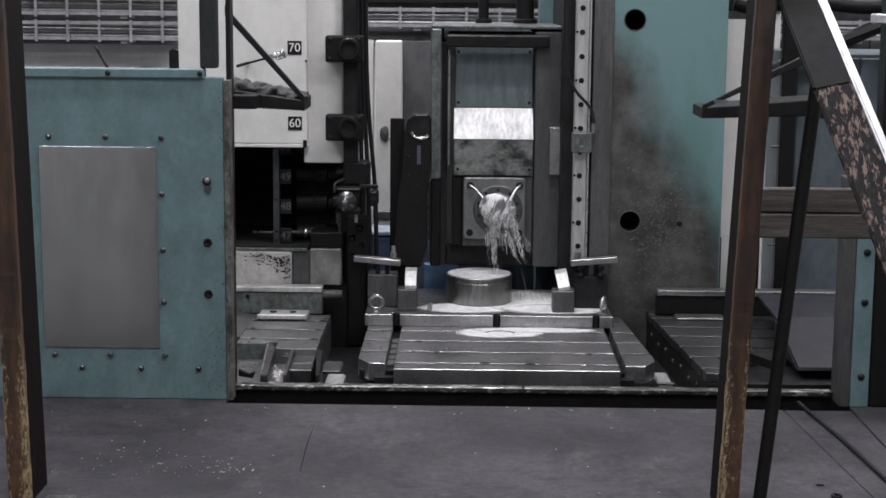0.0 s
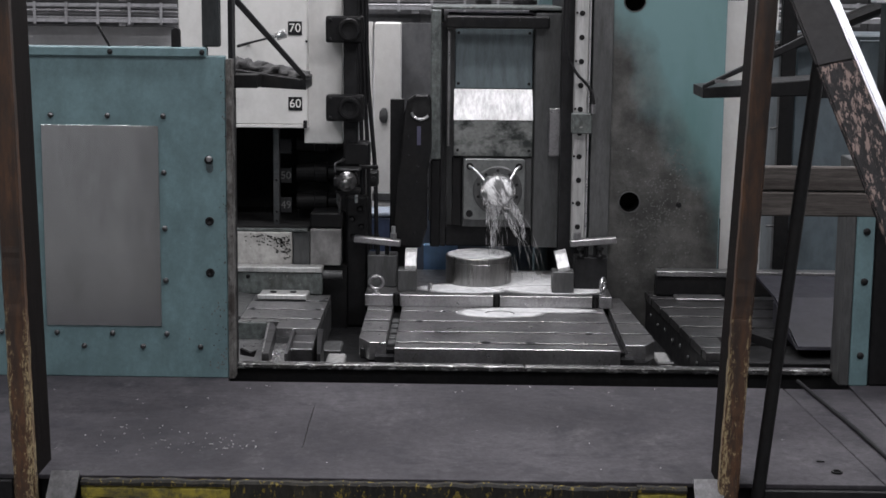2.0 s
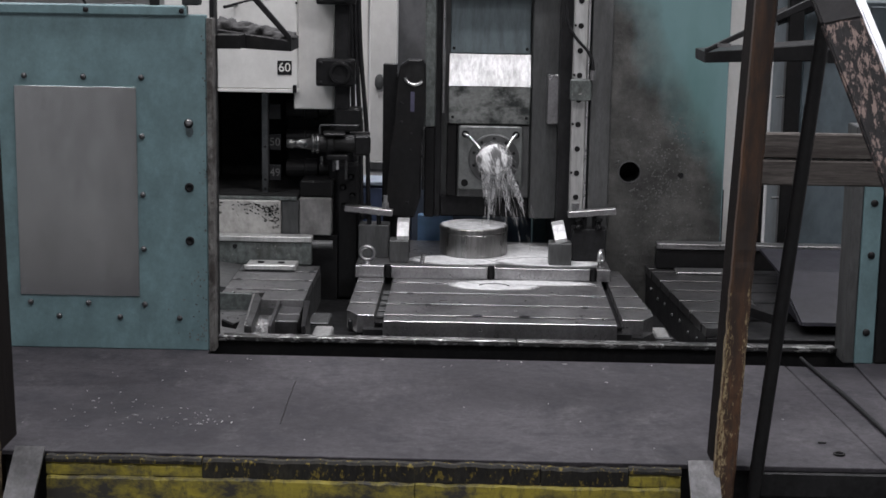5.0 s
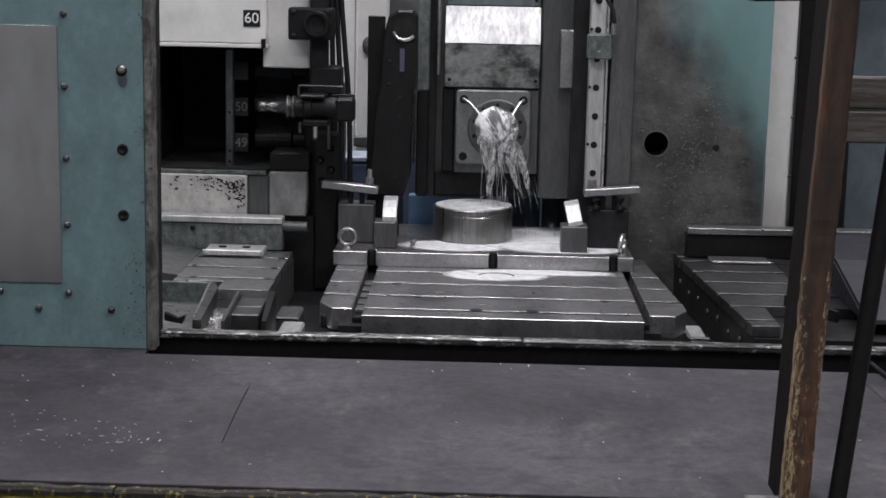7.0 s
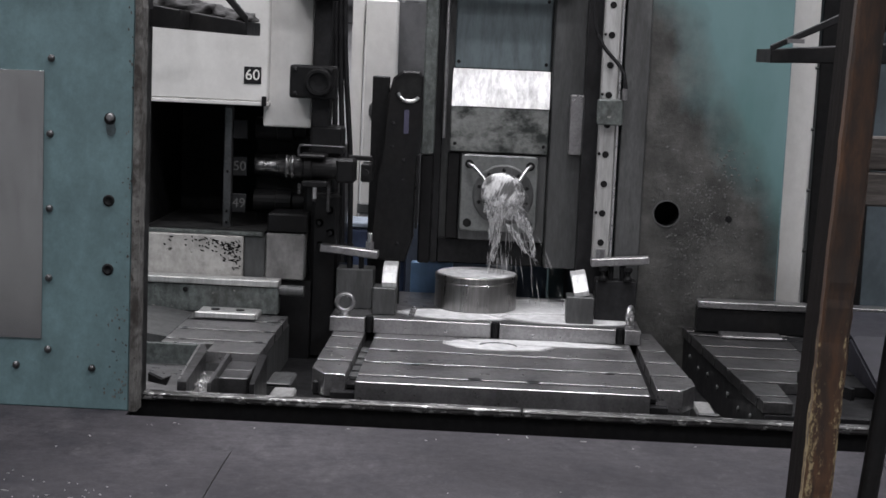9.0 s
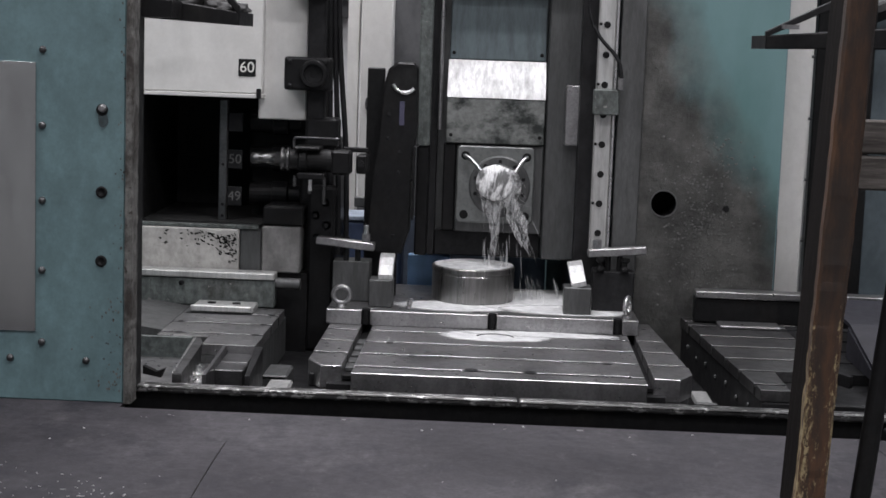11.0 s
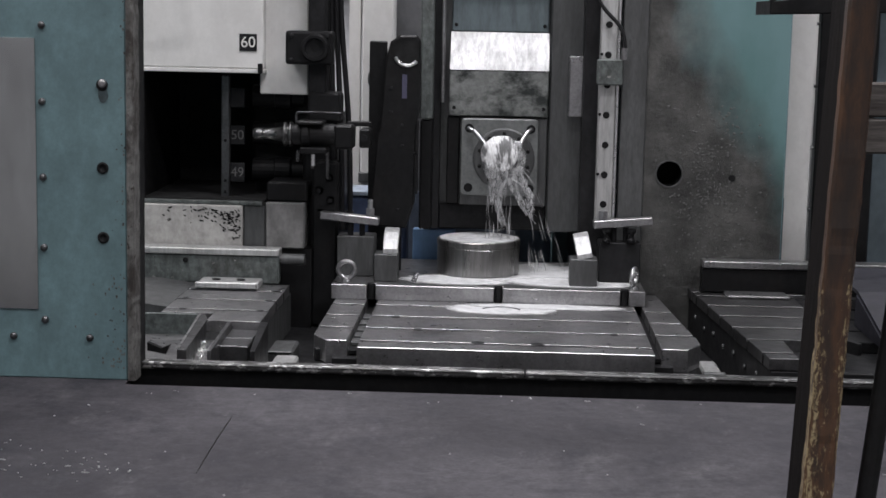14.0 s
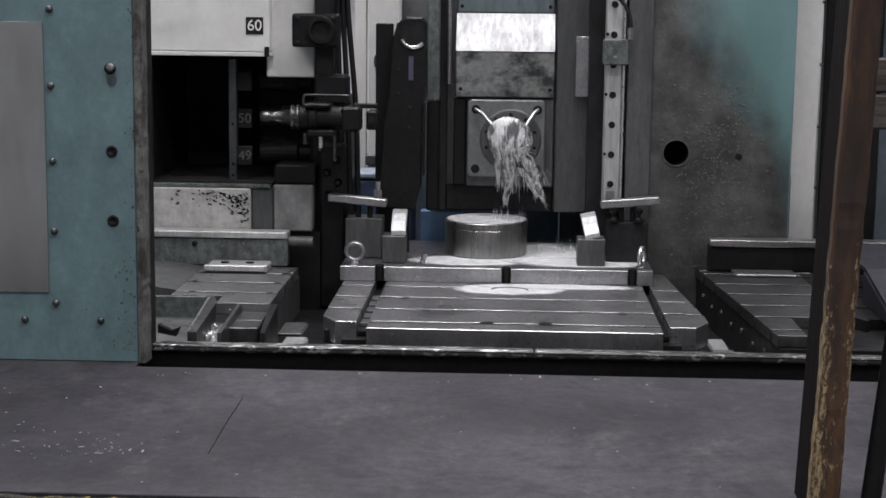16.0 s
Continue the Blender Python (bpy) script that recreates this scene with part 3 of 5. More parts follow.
t = thing("stair_handrail", (0.75, -1.5, -0.75), "sloping wooden stair handrail with peeling black paint and pale metal strip", "handrail")
A0, A1 = Vector((0.662, -1.08, 1.228)), Vector((0.749, -1.55, 0.828))
dirn = (A1 - A0).normalized()
out = Vector((0, 1, 0)).cross(dirn).normalized()
TURN = dirn * 0.27
for part_name, lo, hi, mat_, deep, p0, p1 in (("board", -0.05, 0.035, RAIL_BLACK, 0.03, A0 - dirn * 0.25, A0 + TURN), ("board", -0.05, 0.035, PEELED, 0.03, A0 + TURN, A1 + dirn * 0.5), ("metal_strip", 0.036, 0.055, ALUMINIUM, 0.034, A0 - dirn * 0.25, A1 + dirn * 0.5)):
    bm = B()
    q = [p - out * o for p in (p0, p1) for o in (lo, hi)]
    lo_v = [bm.verts.new(p + Vector((0, -deep / 2, 0))) for p in (q[0], q[1], q[3], q[2])]
    hi_v = [bm.verts.new(p + Vector((0, deep / 2, 0))) for p in (q[0], q[1], q[3], q[2])]
    bm.faces.new(lo_v), bm.faces.new(hi_v[::-1])
    for i in range(4):
        bm.faces.new((lo_v[i], hi_v[i], hi_v[(i + 1) % 4], lo_v[(i + 1) % 4]))
    bmesh.ops.bevel(bm, geom=bm.edges[:], offset=0.004, segments=2, affect="EDGES")
    part(part_name, bm, mat_, t)
part("support", cyl(B(), (0.83, -1.9, -0.75), (0.83, -1.9, 0.52), 0.02), BLACK, t)

t = thing("timber_rail", (0.95, -0.45, 0.58), "two old grey timber boards forming a side rail", "rail")
part("board", box(B(), 0.67, 1.5, -0.56, -0.525, 0.670, 0.736, 0.004), TIMBER, t)
part("board", box(B(), 0.67, 1.5, -0.565, -0.53, 0.601, 0.667, 0.004), TIMBER, t)
part("upright", box(B(), 1.36, 1.42, -0.525, -0.475, FLOOR, 0.75, 0.004), BROWN_SIDE, t)

# ---- machine guard left of the opening ----
guard = thing("machine_guard", (-1.4, 0.02, 0), "teal painted sheet-metal machine guard with an inset stainless sheet", "guard panel")
part("sheet", box(B(), -2.3, -0.862, 0, 0.03, FLOOR, 0.975, 0.003), TEAL, guard)
part("inset_sheet", box(B(), -1.43, -1.07, -0.005, 0.0, 0.147, 0.764, 0.0004), STAINLESS, guard, "dull brushed stainless sheet")
part("top_flange", box(B(), -2.3, -0.918, -0.012, 0.035, 0.97, 1.0, 0.004), TEAL, guard)
part("corner_upright", box(B(), -0.932, -0.880, -0.002, 0.045, 1.001, 1.42, 0.004), surface("worn_dark_upright", (0.035, 0.04, 0.042), 0.5, 0.2, dirt=(0.012, 0.012, 0.012), dirty=0.8, scale=6, grain=70, grainy=0.5, bump=0.2, stretch=(2, 2, 0.5), chips=(0.13, 0.13, 0.125), chip_at=0.66, shine=0.3), guard, "worn dark steel upright")
bm = B()
bars = []
for i in range(97):
    z = FLOOR + 0.98 * i / 96
    w = 0.0022 * noise.noise(Vector((0, 3, z * 35))) + 0.0012 * noise.noise(Vector((5, 0, z * 110)))
    bars.append([bm.verts.new(c) for c in ((-0.861 + w * 0.5, -0.003, z), (-0.848 + w, -0.003, z), (-0.844 + w, 0.002, z), (-0.844 + w, 0.055, z), (-0.861, 0.055, z))])
for i in range(96):
    for j in range(5):
        bm.faces.new((bars[i][j], bars[i][(j + 1) % 5], bars[i + 1][(j + 1) % 5], bars[i + 1][j]))
bm.faces.new(bars[0])
bm.faces.new(bars[-1][::-1])
part("worn_edge", bm, RUSTY, guard, "rusty scraped steel edge")
part("inner_flange", box(B(), -0.861, -0.847, 0.056, 0.12, 0.0, 1.3), DARKCAST, guard)


def screw(x, z, r=0.0085, socket=False):
    bm = B()
    lathe(bm, [(r, 0), (r, -0.004), (r * 0.8, -0.008), (r * 0.25, -0.0095)], (x, -0.001, z), "y", 14)
    part("screw", bm, DIMSTEEL, guard, smooth=True)


for x in (-1.4, -1.225, -1.054):
    screw(x, 0.793)
for z in (0.622, 0.451, 0.29, 0.123):
    screw(-1.055, z)
for x in (-1.575, -1.40, -1.225):
    screw(x, 0.124)
for x in (-1.5, -1.315, -1.13, -0.95):
    screw(x, 0.083)
for z in (0.662, 0.475, 0.316):
    bm = lathe(B(), [(0.0135, 0), (0.0135, -0.002), (0.0075, -0.0035), (0.007, -0.001)], (-0.916, -0.001, z), "y", 20)
    part("socket_bolt", bm, DARKCAST, guard, "dark socket-head bolt", True)
part("socket_bolt", lathe(B(), [(0.009, 0), (0.009, -0.01), (0.005, -0.012)], (-0.914, -0.002, 0.666), "y", 14), STEEL, guard)
for x in (-1.21, -0.93, -1.5):
    part("flange_bolt", lathe(B(), [(0.008, 0), (0.008, -0.005), (0.003, -0.008)], (x, -0.0125, 0.985), "y", 12), DARKCAST, guard)
part("lifting_eye", prism(B(), [(-1.012 + 0.014 * math.cos(a / 8 * math.pi), 1.045 + 0.014 * math.sin(a / 8 * math.pi)) for a in range(9)] + [(-1.026, 1.0), (-0.998, 1.0)], "y", 0.0, 0.016, 0.003), DARKCAST, guard)
part("latch_lever", cyl(B(), (-1.215, 0.01, 1.0), (-1.25, 0.012, 1.06), 0.0045, seg=8), BLACK, guard)
bm = B()
tube(bm, [(-1.4, 0.06, 0.995), (-1.3, 0.06, 1.004), (-1.2, 0.06, 0.998), (-1.12, 0.06, 1.012), (-1.06, 0.06, 1.008), (-1.0, 0.06, 0.996)], 0.011, 8)
solo("guard_cable", bm, RUBBER, "black cable lying on top of the guard panel", "cable", smooth=True)

# the bolt's shadow on the sheet, painted together with its stain as one dark blot
for x, z, w, h in ((-0.914, 0.640, 0.012, 0.018),):
    pts = [(x + w * (1 + 0.2 * noise.noise(Vector((a, x, z)))) * math.sin(a * math.pi / 9), z + h * math.cos(a * math.pi / 9)) for a in range(18)]
    part("bolt_shadow_stain", prism(B(), pts, "y", -0.0022, -0.0012), surface("bolt_shadow_stain", (0.045, 0.065, 0.07), 0.4, scale=20, blot=0.5), guard, "dark painted shadow and stain below a bolt")
bm = B()
random.seed(51)
for _ in range(95):
    z = random.uniform(0.02, 0.95) if random.random() < 0.5 else abs(random.gauss(0, 0.12)) + 0.01
    x = -0.864 - abs(random.gauss(0, 0.012 if z > 0.3 else 0.03))
    r = random.uniform(0.0008, 0.0032)
    prism(bm, [(x + r * random.uniform(0.5, 1.2) * math.cos(a), z + r * random.uniform(0.6, 1.8) * math.sin(a)) for a in (0, 1.2, 2.3, 3.4, 4.6, 5.5)], "y", -0.0016, -0.001)
tagged(part("rust_speckle", bm, RUSTY, guard), "brown rust specks along the worn edge", kind="stuff")

guard.scale.z = 1.018

# ---- machine guard right of the opening ----
t = thing("narrow_guard", (1.05, 0.02, 0), "narrow teal machine guard with dark steel edge", "guard panel")
part("sheet", box(B(), 1.083, 1.140, 0, 0.03, FLOOR, 0.70, 0.003), TEAL, t)
part("inner_flange", box(B(), 1.050, 1.082, 0.002, 0.12, FLOOR, 0.70, 0.003), GREY, t)
for z in (0.475, 0.318, 0.083):
    part("screw", lathe(B(), [(0.011, 0), (0.011, -0.003), (0.006, -0.006)], (1.114, -0.001, z), "y", 16), DARKCAST, t, smooth=True)
t = thing("door_post", (1.16, 0.05, 0), "black steel door post beside the teal guard", "post")
part("post", box(B(), 1.142, 1.26, 0.0, 0.09, FLOOR, 1.6, 0.006), BLACK, t)
part("door_track", box(B(), 1.262, 1.34, 0.03, 0.1, 0.9, 1.5, 0.005), DARKCAST, t)
part("roller_cap", box(B(), 1.10, 1.16, -0.01, 0.05, 1.17, 1.20, 0.004), ALUMINIUM, t)

# ---- sill of the opening ----
sill = thing("sill_rail", (0.05, 0.1, -0.05), "worn bright steel sill rail over a black toe gap", "sill", kind="structure")
part("rail", box(B(), -0.86, 0.068, 0.085, 0.128, -0.006, 0.012, 0.006, 3), WORN, sill, smooth=False)
part("rail", box(B(), 0.071, 1.049, 0.085, 0.128, -0.006, 0.012, 0.006, 3), WORN, sill)
part("toe_plate", box(B(), -0.9, 1.05, 0.10, 0.12, -0.14, -0.007), BLACK, sill)
part("rail_bead", tube(B(), [(-0.86, 0.088, 0.008), (0.066, 0.088, 0.009)], 0.0045, 8), WORN, sill)
part("rail_bead", tube(B(), [(0.074, 0.088, 0.008), (1.049, 0.088, 0.009)], 0.0045, 8), WORN, sill)

# ---- machine bed ----
solo("machine_bed", box(B(), -1.7, 1.7, 0.13, 2.6, -0.75, -0.12), DARKCAST, "oily dark casting of the machine bed", "machine bed", kind="structure")
for x0, x1, y0 in ((-0.60, -0.535, 0.42), (-0.63, -0.56, 0.62), (0.548, 0.60, 0.50)):
    t = thing("way_cover", (x0, y0, -0.12), "grey steel way cover block on the machine bed", "way cover", "way covers")
    part("block", box(B(), x0, x1, y0, y0 + 0.18, -0.12, -0.072, 0.006), RAILSTEEL if y0 < 0.6 else GREY, t)
    part("lip", box(B(), x0 - 0.004, x1 + 0.004, y0 - 0.004, y0 + 0.012, -0.073, -0.066, 0.003), GREY, t)

# ---- pallet with tee slots ----
pal = thing("pallet", (0, 0.8, -0.12), "machined steel pallet table with crossing tee slots", "pallet")
part("base", box(B(), -0.44, 0.44, 0.40, 1.24, -0.12, -0.035), DARKCAST, pal)
part("core", box(B(), -0.495, 0.475, 0.47, 1.245, -0.06, -0.022, 0.004), DARKCAST, pal)
TOP = 0.007
rows = [(0.354, 0.426), (0.446, 0.603), (0.623, 0.780), (0.800, 0.957), (0.975, 1.26)]
for k, (y0, y1) in enumerate(rows):
    part("centre_pad", box(B(), -0.372, 0.388, y0, y1, -0.055 if k == 0 else -0.03, TOP, 0.0018 if k == 0 else 0.0006), STEEL, pal)
side_rows = [(0.455, 0.603), (0.623, 0.780), (0.800, 0.957), (0.975, 1.26)]
for k, (y0, y1) in enumerate(side_rows):
    for a, b, s in ((-0.5, -0.405, -1), (0.412, 0.5, 1)):
        bm = B()
        if k == 0:
            out_x, in_x = (a, b) if s < 0 else (0.520, a)
            pts = [(out_x, y1), (out_x, y0 + 0.055), (out_x - s * 0.04, y0 - 0.02), (in_x, y0 - 0.02), (in_x, y1)]
            prism(bm, pts, "z", -0.055, TOP, 0.002)
        elif s < 0:
            box(bm, a, b, y0, y1, -0.03, TOP, 0.0006)
        else:
            prism(bm, [(a, y0), (0.520 - 0.068 * (y0 - 0.55), y0), (0.520 - 0.068 * (y1 - 0.55), y1), (a, y1)], "z", -0.03, TOP, 0.0006)
        part("side_pad", bm, STEEL, pal)
# dark strips fill the tee slots, painting in the shade between the pads
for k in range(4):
    part("slot_shade", box(B(), -0.3715, 0.3875, rows[k][1] + 0.0006, rows[k + 1][0] - 0.0006, -0.03, TOP - 0.006), SHADE_BLACK, pal)
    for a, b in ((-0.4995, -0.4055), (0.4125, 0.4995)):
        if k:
            part("slot_shade", box(B(), a, b, rows[k][1] + 0.0006, rows[k + 1][0] - 0.0006, -0.03, TOP - 0.006), SHADE_BLACK, pal)
for x in (-0.388, 0.40):
    part("channel_floor", box(B(), x - 0.014, x + 0.014, 0.44, 1.24, -0.03, -0.021), BLACK, pal)
    for y in (0.50, 0.58, 0.67, 0.76, 0.85) if x < 0 else ():
        part("channel_key", box(B(), x - 0.0125, x + 0.0125, y, y + 0.055, -0.02, -0.010, 0.001), GREY, pal)
part("front_block", box(B(), -0.38, 0.40, 0.352, 0.44, -0.12, -0.056), DARKCAST, pal)
for x in (-0.064, 0.090):
    bm = B()
    lathe(bm, [(0.0, 0.0), (0.017, 0.0005), (0.018, 0.0015), (0.012, 0.002)], (x, 0.445, TOP), "z", 20)
    part("plug", bm, BLACK, pal, "dark recessed plug")
for x, y in ((-0.23, 0.605), (0.30, 0.605), (-0.30, 0.782)):
    part("slot_notch", lathe(B(), [(0.014, 0.0), (0.014, 0.0008), (0.006, 0.001)], (x, y, TOP), "z", 14), BLACK, pal)
arc = [(-0.005 + 0.055 * math.cos(radians(k)), 0.925 + 0.05 * math.sin(radians(k)), TOP + 0.0006) for k in range(12, 170, 8)]
part("bore_edge", tube(B(), arc, 0.0032, 6), BLACK, pal, "dark curved bore edge")
part("slot_bridge", box(B(), -0.13, 0.15, 0.9575, 0.9745, TOP - 0.0059, TOP + 0.0003), STEEL, pal)
bm = B()
patch(bm, (0.005, 0.945, TOP + 0.0005), 0.165, 0.085, 0.0008, 2.0, 0.12)
pal.location.x += 0.015
solo("coolant_puddle", bm, PUDDLE, "milky coolant puddle round the pallet bore", "puddle", "coolant puddles")
bm = B()
patch(bm, (0.19, 1.0, TOP + 0.0005), 0.19, 0.045, 0.0008, 6.0, 0.06)
solo("coolant_puddle", bm, PUDDLE, "milky coolant along the back of the pallet", "puddle", "coolant puddles")
bm = B()
patch(bm, (0.14, 1.0, TOP + 0.0009), 0.24, 0.046, 0.0008, 9.0, 0.04)
solo("coolant_puddle", bm, PUDDLE, "milky coolant puddle on the steel pallet", "puddle", "coolant puddles")

# ---- fixture plate with clamps, and the ring blank ----
PT = 0.052
fix = thing("fixture_plate", (0, 1.3, TOP), "thick steel fixture plate wet with milky coolant", "fixture plate")
for x0, x1 in ((-0.498, -0.392), (-0.366, -0.013), (0.013, 0.362), (0.388, 0.436)):
    part("front_bar", box(B(), x0, x1, 1.048, 1.09, TOP, PT, 0.002), STEEL, fix)
part("plate", box(B(), -0.498, 0.436, 1.0905, 1.60, TOP, PT - 0.001, 0.002), STEEL, fix)
for x in (-0.379, 0.0, 0.375):
    part("dowel_pin", cyl(B(), (x, 1.062, TOP), (x, 1.062, PT + 0.004), 0.0125, seg=18, bevel=0.002), BLACK, fix, "black dowel pin")
for x in (-0.255,):
    for k in range(4):
        part("stud", cyl(B(), (x, 1.11 + 0.045 * k, PT), (x, 1.11 + 0.045 * k, PT + 0.010), 0.0085, seg=12, bevel=0.002), STEEL, fix)
for x, y in ((-0.05, 1.10), (0.14, 1.13), (0.20, 1.2), (0.15, 1.27)):
    part("plate_hole", lathe(B(), [(0.013, 0.0), (0.013, 0.0006), (0.004, 0.001)], (x, y, PT - 0.0008), "z", 16), BLACK, fix)
bm = B()
patch(bm, (0.178, 1.345, PT - 0.0005), 0.252, 0.250, 0.0012, 7.0, 0.04)
solo("coolant_puddle", bm, PUDDLE, "milky coolant spread over the fixture plate", "puddle", "coolant puddles")
bm = B()
patch(bm, (-0.12, 1.19, PT - 0.0005), 0.19, 0.095, 0.0006, 3.0, 0.08)
solo("coolant_puddle", bm, PUDDLE, "thin milky coolant film beside the ring blank", "puddle", "coolant puddles")

bm = B()
patch(bm, (0.225, 1.185, PT - 0.0003), 0.205, 0.094, 0.0012, 8.5, 0.04)
solo("coolant_puddle", bm, PUDDLE, "milky coolant running to the plate's front edge", "puddle", "coolant puddles")
ring = thing("ring_blank", (-0.066, 1.348, PT), "round turned steel blank with wet foamy top", "workpiece")
profile = [(0.121, 0.0), (0.1235, 0.003), (0.1235, 0.079), (0.1225, 0.081), (0.1225, 0.085), (0.125, 0.087), (0.125, 0.099), (0.122, 0.102), (0.0, 0.102)]
part("body", lathe(B(), [(r * 1.05, h * 1.07) for r, h in profile], (-0.066, 1.348, PT), "z", 72), RINGSTEEL, ring)
bm = B()
patch(bm, (-0.066, 1.348, PT + 0.1093), 0.124, 0.124, 0.0015, 5.0, 0.06)
part("foam_layer", bm, FOAM, ring, "white coolant foam")


def clamp(x0, x1, xs0, xs1, xb0, xb1, tip0, tip1, zb, tilt, slant=0):
    """A strap clamp: block with bright curved toe, taller stack with a cross bar and nut."""
    t = thing("strap_clamp", ((x0 + x1) / 2, 1.15, PT), "steel strap clamp block with bright toe and cross bar", "clamp", "clamps on the plate")
    part("block", box(B(), x0, x1, 1.115, 1.20, PT, 0.135, 0.003), GREY, t)
    part("riser_block", box(B(), xs0, xs1, 1.205, 1.30, PT, 0.176, 0.003), GREY if xs0 < 0 else DARKCAST, t)
    pts = [(1.125, 0.136), (1.125, 0.150), (1.145, 0.178), (1.175, 0.196), (1.215, 0.205), (1.215, 0.186), (1.18, 0.178), (1.155, 0.160), (1.15, 0.136)]
    toe = prism(B(), pts, "x", tip0, tip1, 0.002)
    bmesh.ops.rotate(toe, verts=toe.verts[:], cent=((tip0 + tip1) / 2, 1.17, 0.137), matrix=Matrix.Rotation(radians(slant), 3, "Y"))
    part("toe", toe, HOOD, t, "bright curved clamp toe")
    bar = box(B(), xb0, xb1, 1.19, 1.235, zb - 0.024, zb, 0.003)
    bmesh.ops.rotate(bar, verts=bar.verts[:], cent=((xb0 + xb1) / 2, 1.21, zb), matrix=Matrix.Rotation(radians(tilt), 3, "Y"))
    part("cross_bar", bar, STEEL, t)
    xm = (xs0 + xs1) / 2
    for dx in (-0.018, 0.018):
        part("stud", cyl(B(), (xm + dx, 1.225, 0.176), (xm + dx, 1.225, zb - 0.02), 0.009, seg=12), DARKCAST, t)
    return t, xm


t, xm = clamp(-0.377, -0.306, -0.498, -0.384, -0.549, -0.369, -0.351, -0.306, 0.243, 5)
part("nut", cyl(B(), (-0.398, 1.21, 0.236), (-0.398, 1.21, 0.262), 0.014, seg=6), STEEL, t)
part("stud_top", cyl(B(), (-0.398, 1.21, 0.262), (-0.398, 1.21, 0.29), 0.008, seg=12, bevel=0.002), BRIGHT, t)
t, xm = clamp(0.213, 0.296, 0.303, 0.43, 0.283, 0.462, 0.236, 0.282, 0.250, -5, -12)
part("nut", cyl(B(), (0.312, 1.21, 0.24), (0.312, 1.21, 0.272), 0.015, seg=6), STEEL, t)
for x in (0.325, 0.40):
    part("spool_nut", lathe(B(), [(0.014, 0.178), (0.014, 0.186), (0.007, 0.193), (0.007, 0.203), (0.014, 0.21), (0.014, 0.218)], (x, 1.20, 0), "z", 14), BLACK, t)
for x, turn in ((-0.458, 0), (0.405, 70)):
    t = thing("eye_bolt", (x, 1.10, PT), "small steel lifting eye bolt", "eye bolt", "eye bolts on the plate")
    bm = torus(B(), (x, 1.10, PT + 0.036), 0.025, 0.0075, "y")
    bmesh.ops.rotate(bm, verts=bm.verts[:], cent=(x, 1.10, PT + 0.036), matrix=Matrix.Rotation(radians(turn), 3, "Z"))
    part("ring", bm, BRIGHT if turn else STEEL, t, smooth=True)
    part("collar", cyl(B(), (x, 1.10, PT), (x, 1.10, PT + 0.010), 0.017, 0.013, seg=18), STEEL, t)
solo("blue_tray", box(B(), -0.292, -0.15, 1.66, 1.70, 0.02, 0.145, 0.004), BLUE, "blue plastic tray standing behind the fixture plate", "tray")
part_t = thing("tray_stand", (-0.22, 1.68, -0.12), "grey bracket under the blue tray", "bracket")
part("column", box(B(), -0.26, -0.18, 1.65, 1.71, -0.12, 0.019, 0.003), GREY, part_t)

# ---- slotted table to the left, with back rail, plate and troughs ----
lt = thing("side_table", (-0.85, 0.85, -0.12), "grey slotted steel side table with raised back rail", "side table", "slotted side tables")
TT = 0.03
part("body", box(B(), -1.15, -0.645, 0.645, 1.19, -0.12, -0.001, 0.004), GREY, lt)
part("front_body", box(B(), -0.785, -0.645, 0.53, 0.644, -0.12, -0.001), GREY, lt)
part("pad", box(B(), -0.785, -0.64, 0.535, 0.684, 0.0, TT, 0.0007), STEEL, lt)
part("pad", box(B(), -0.93, -0.786, 0.645, 0.684, 0.0, TT, 0.0007), STEEL, lt)
for y0, y1 in ((0.702, 0.847), (0.865, 1.004), (1.022, 1.134)):
    part("pad", box(B(), -0.93, -0.643, y0, y1, 0.0, TT, 0.0007), STEEL, lt)
bm = B()
prism(bm, [(-1.15, -0.001), (-1.15, 0.045), (-1.03, 0.043), (-0.965, 0.034), (-0.931, TT), (-0.931, -0.001)], "y", 0.72, 1.134)
part("curved_apron", bm, GREY, lt)
# the shade in the side table's slots, put in as near-black strips
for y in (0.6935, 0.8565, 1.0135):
    part("slot_shade", box(B(), -0.9295, -0.6435, y - 0.0082, y + 0.0082, 0.0, TT - 0.006), SHADE_BLACK, lt)
def pen(bm, pts, z0, z1):
    return prism(bm, pts, "z", z0, z1, 0.0015)


part("pocket_wall", pen(B(), [(-0.64, 0.534), (-0.618, 0.534), (-0.596, 0.16), (-0.608, 0.16), (-0.622, 0.33)], -0.1, TT - 0.001), DARKCAST, lt)
part("pocket_wall", pen(B(), [(-0.728, 0.534), (-0.717, 0.534), (-0.703, 0.16), (-0.713, 0.16)], -0.1, TT - 0.002), DIMSTEEL, lt)
part("pocket_ledge", box(B(), -0.716, -0.641, 0.42, 0.533, -0.1, 0.008, 0.002), DIMSTEEL, lt)
part("pocket_step", box(B(), -0.712, -0.636, 0.31, 0.405, -0.1, 0.010, 0.003), DIMSTEEL, lt)
part("pocket_floor", box(B(), -0.71, -0.62, 0.15, 0.309, -0.11, -0.08, 0.003), DARKCAST, lt)
part("back_rail", box(B(), -1.2, -0.676, 1.135, 1.19, TT + 0.001, 0.117, 0.004), TEAL_EDGE, lt, "scuffed teal-grey back rail")
part("rail_cap", box(B(), -1.2, -0.674, 1.127, 1.19, 0.118, 0.139, 0.004, 2), RAILSTEEL, lt)
part("rail_bolt", lathe(B(), [(0.008, 0), (0.008, -0.005), (0.003, -0.007)], (-0.96, 1.134, 0.10), "y", 12), BLACK, lt)
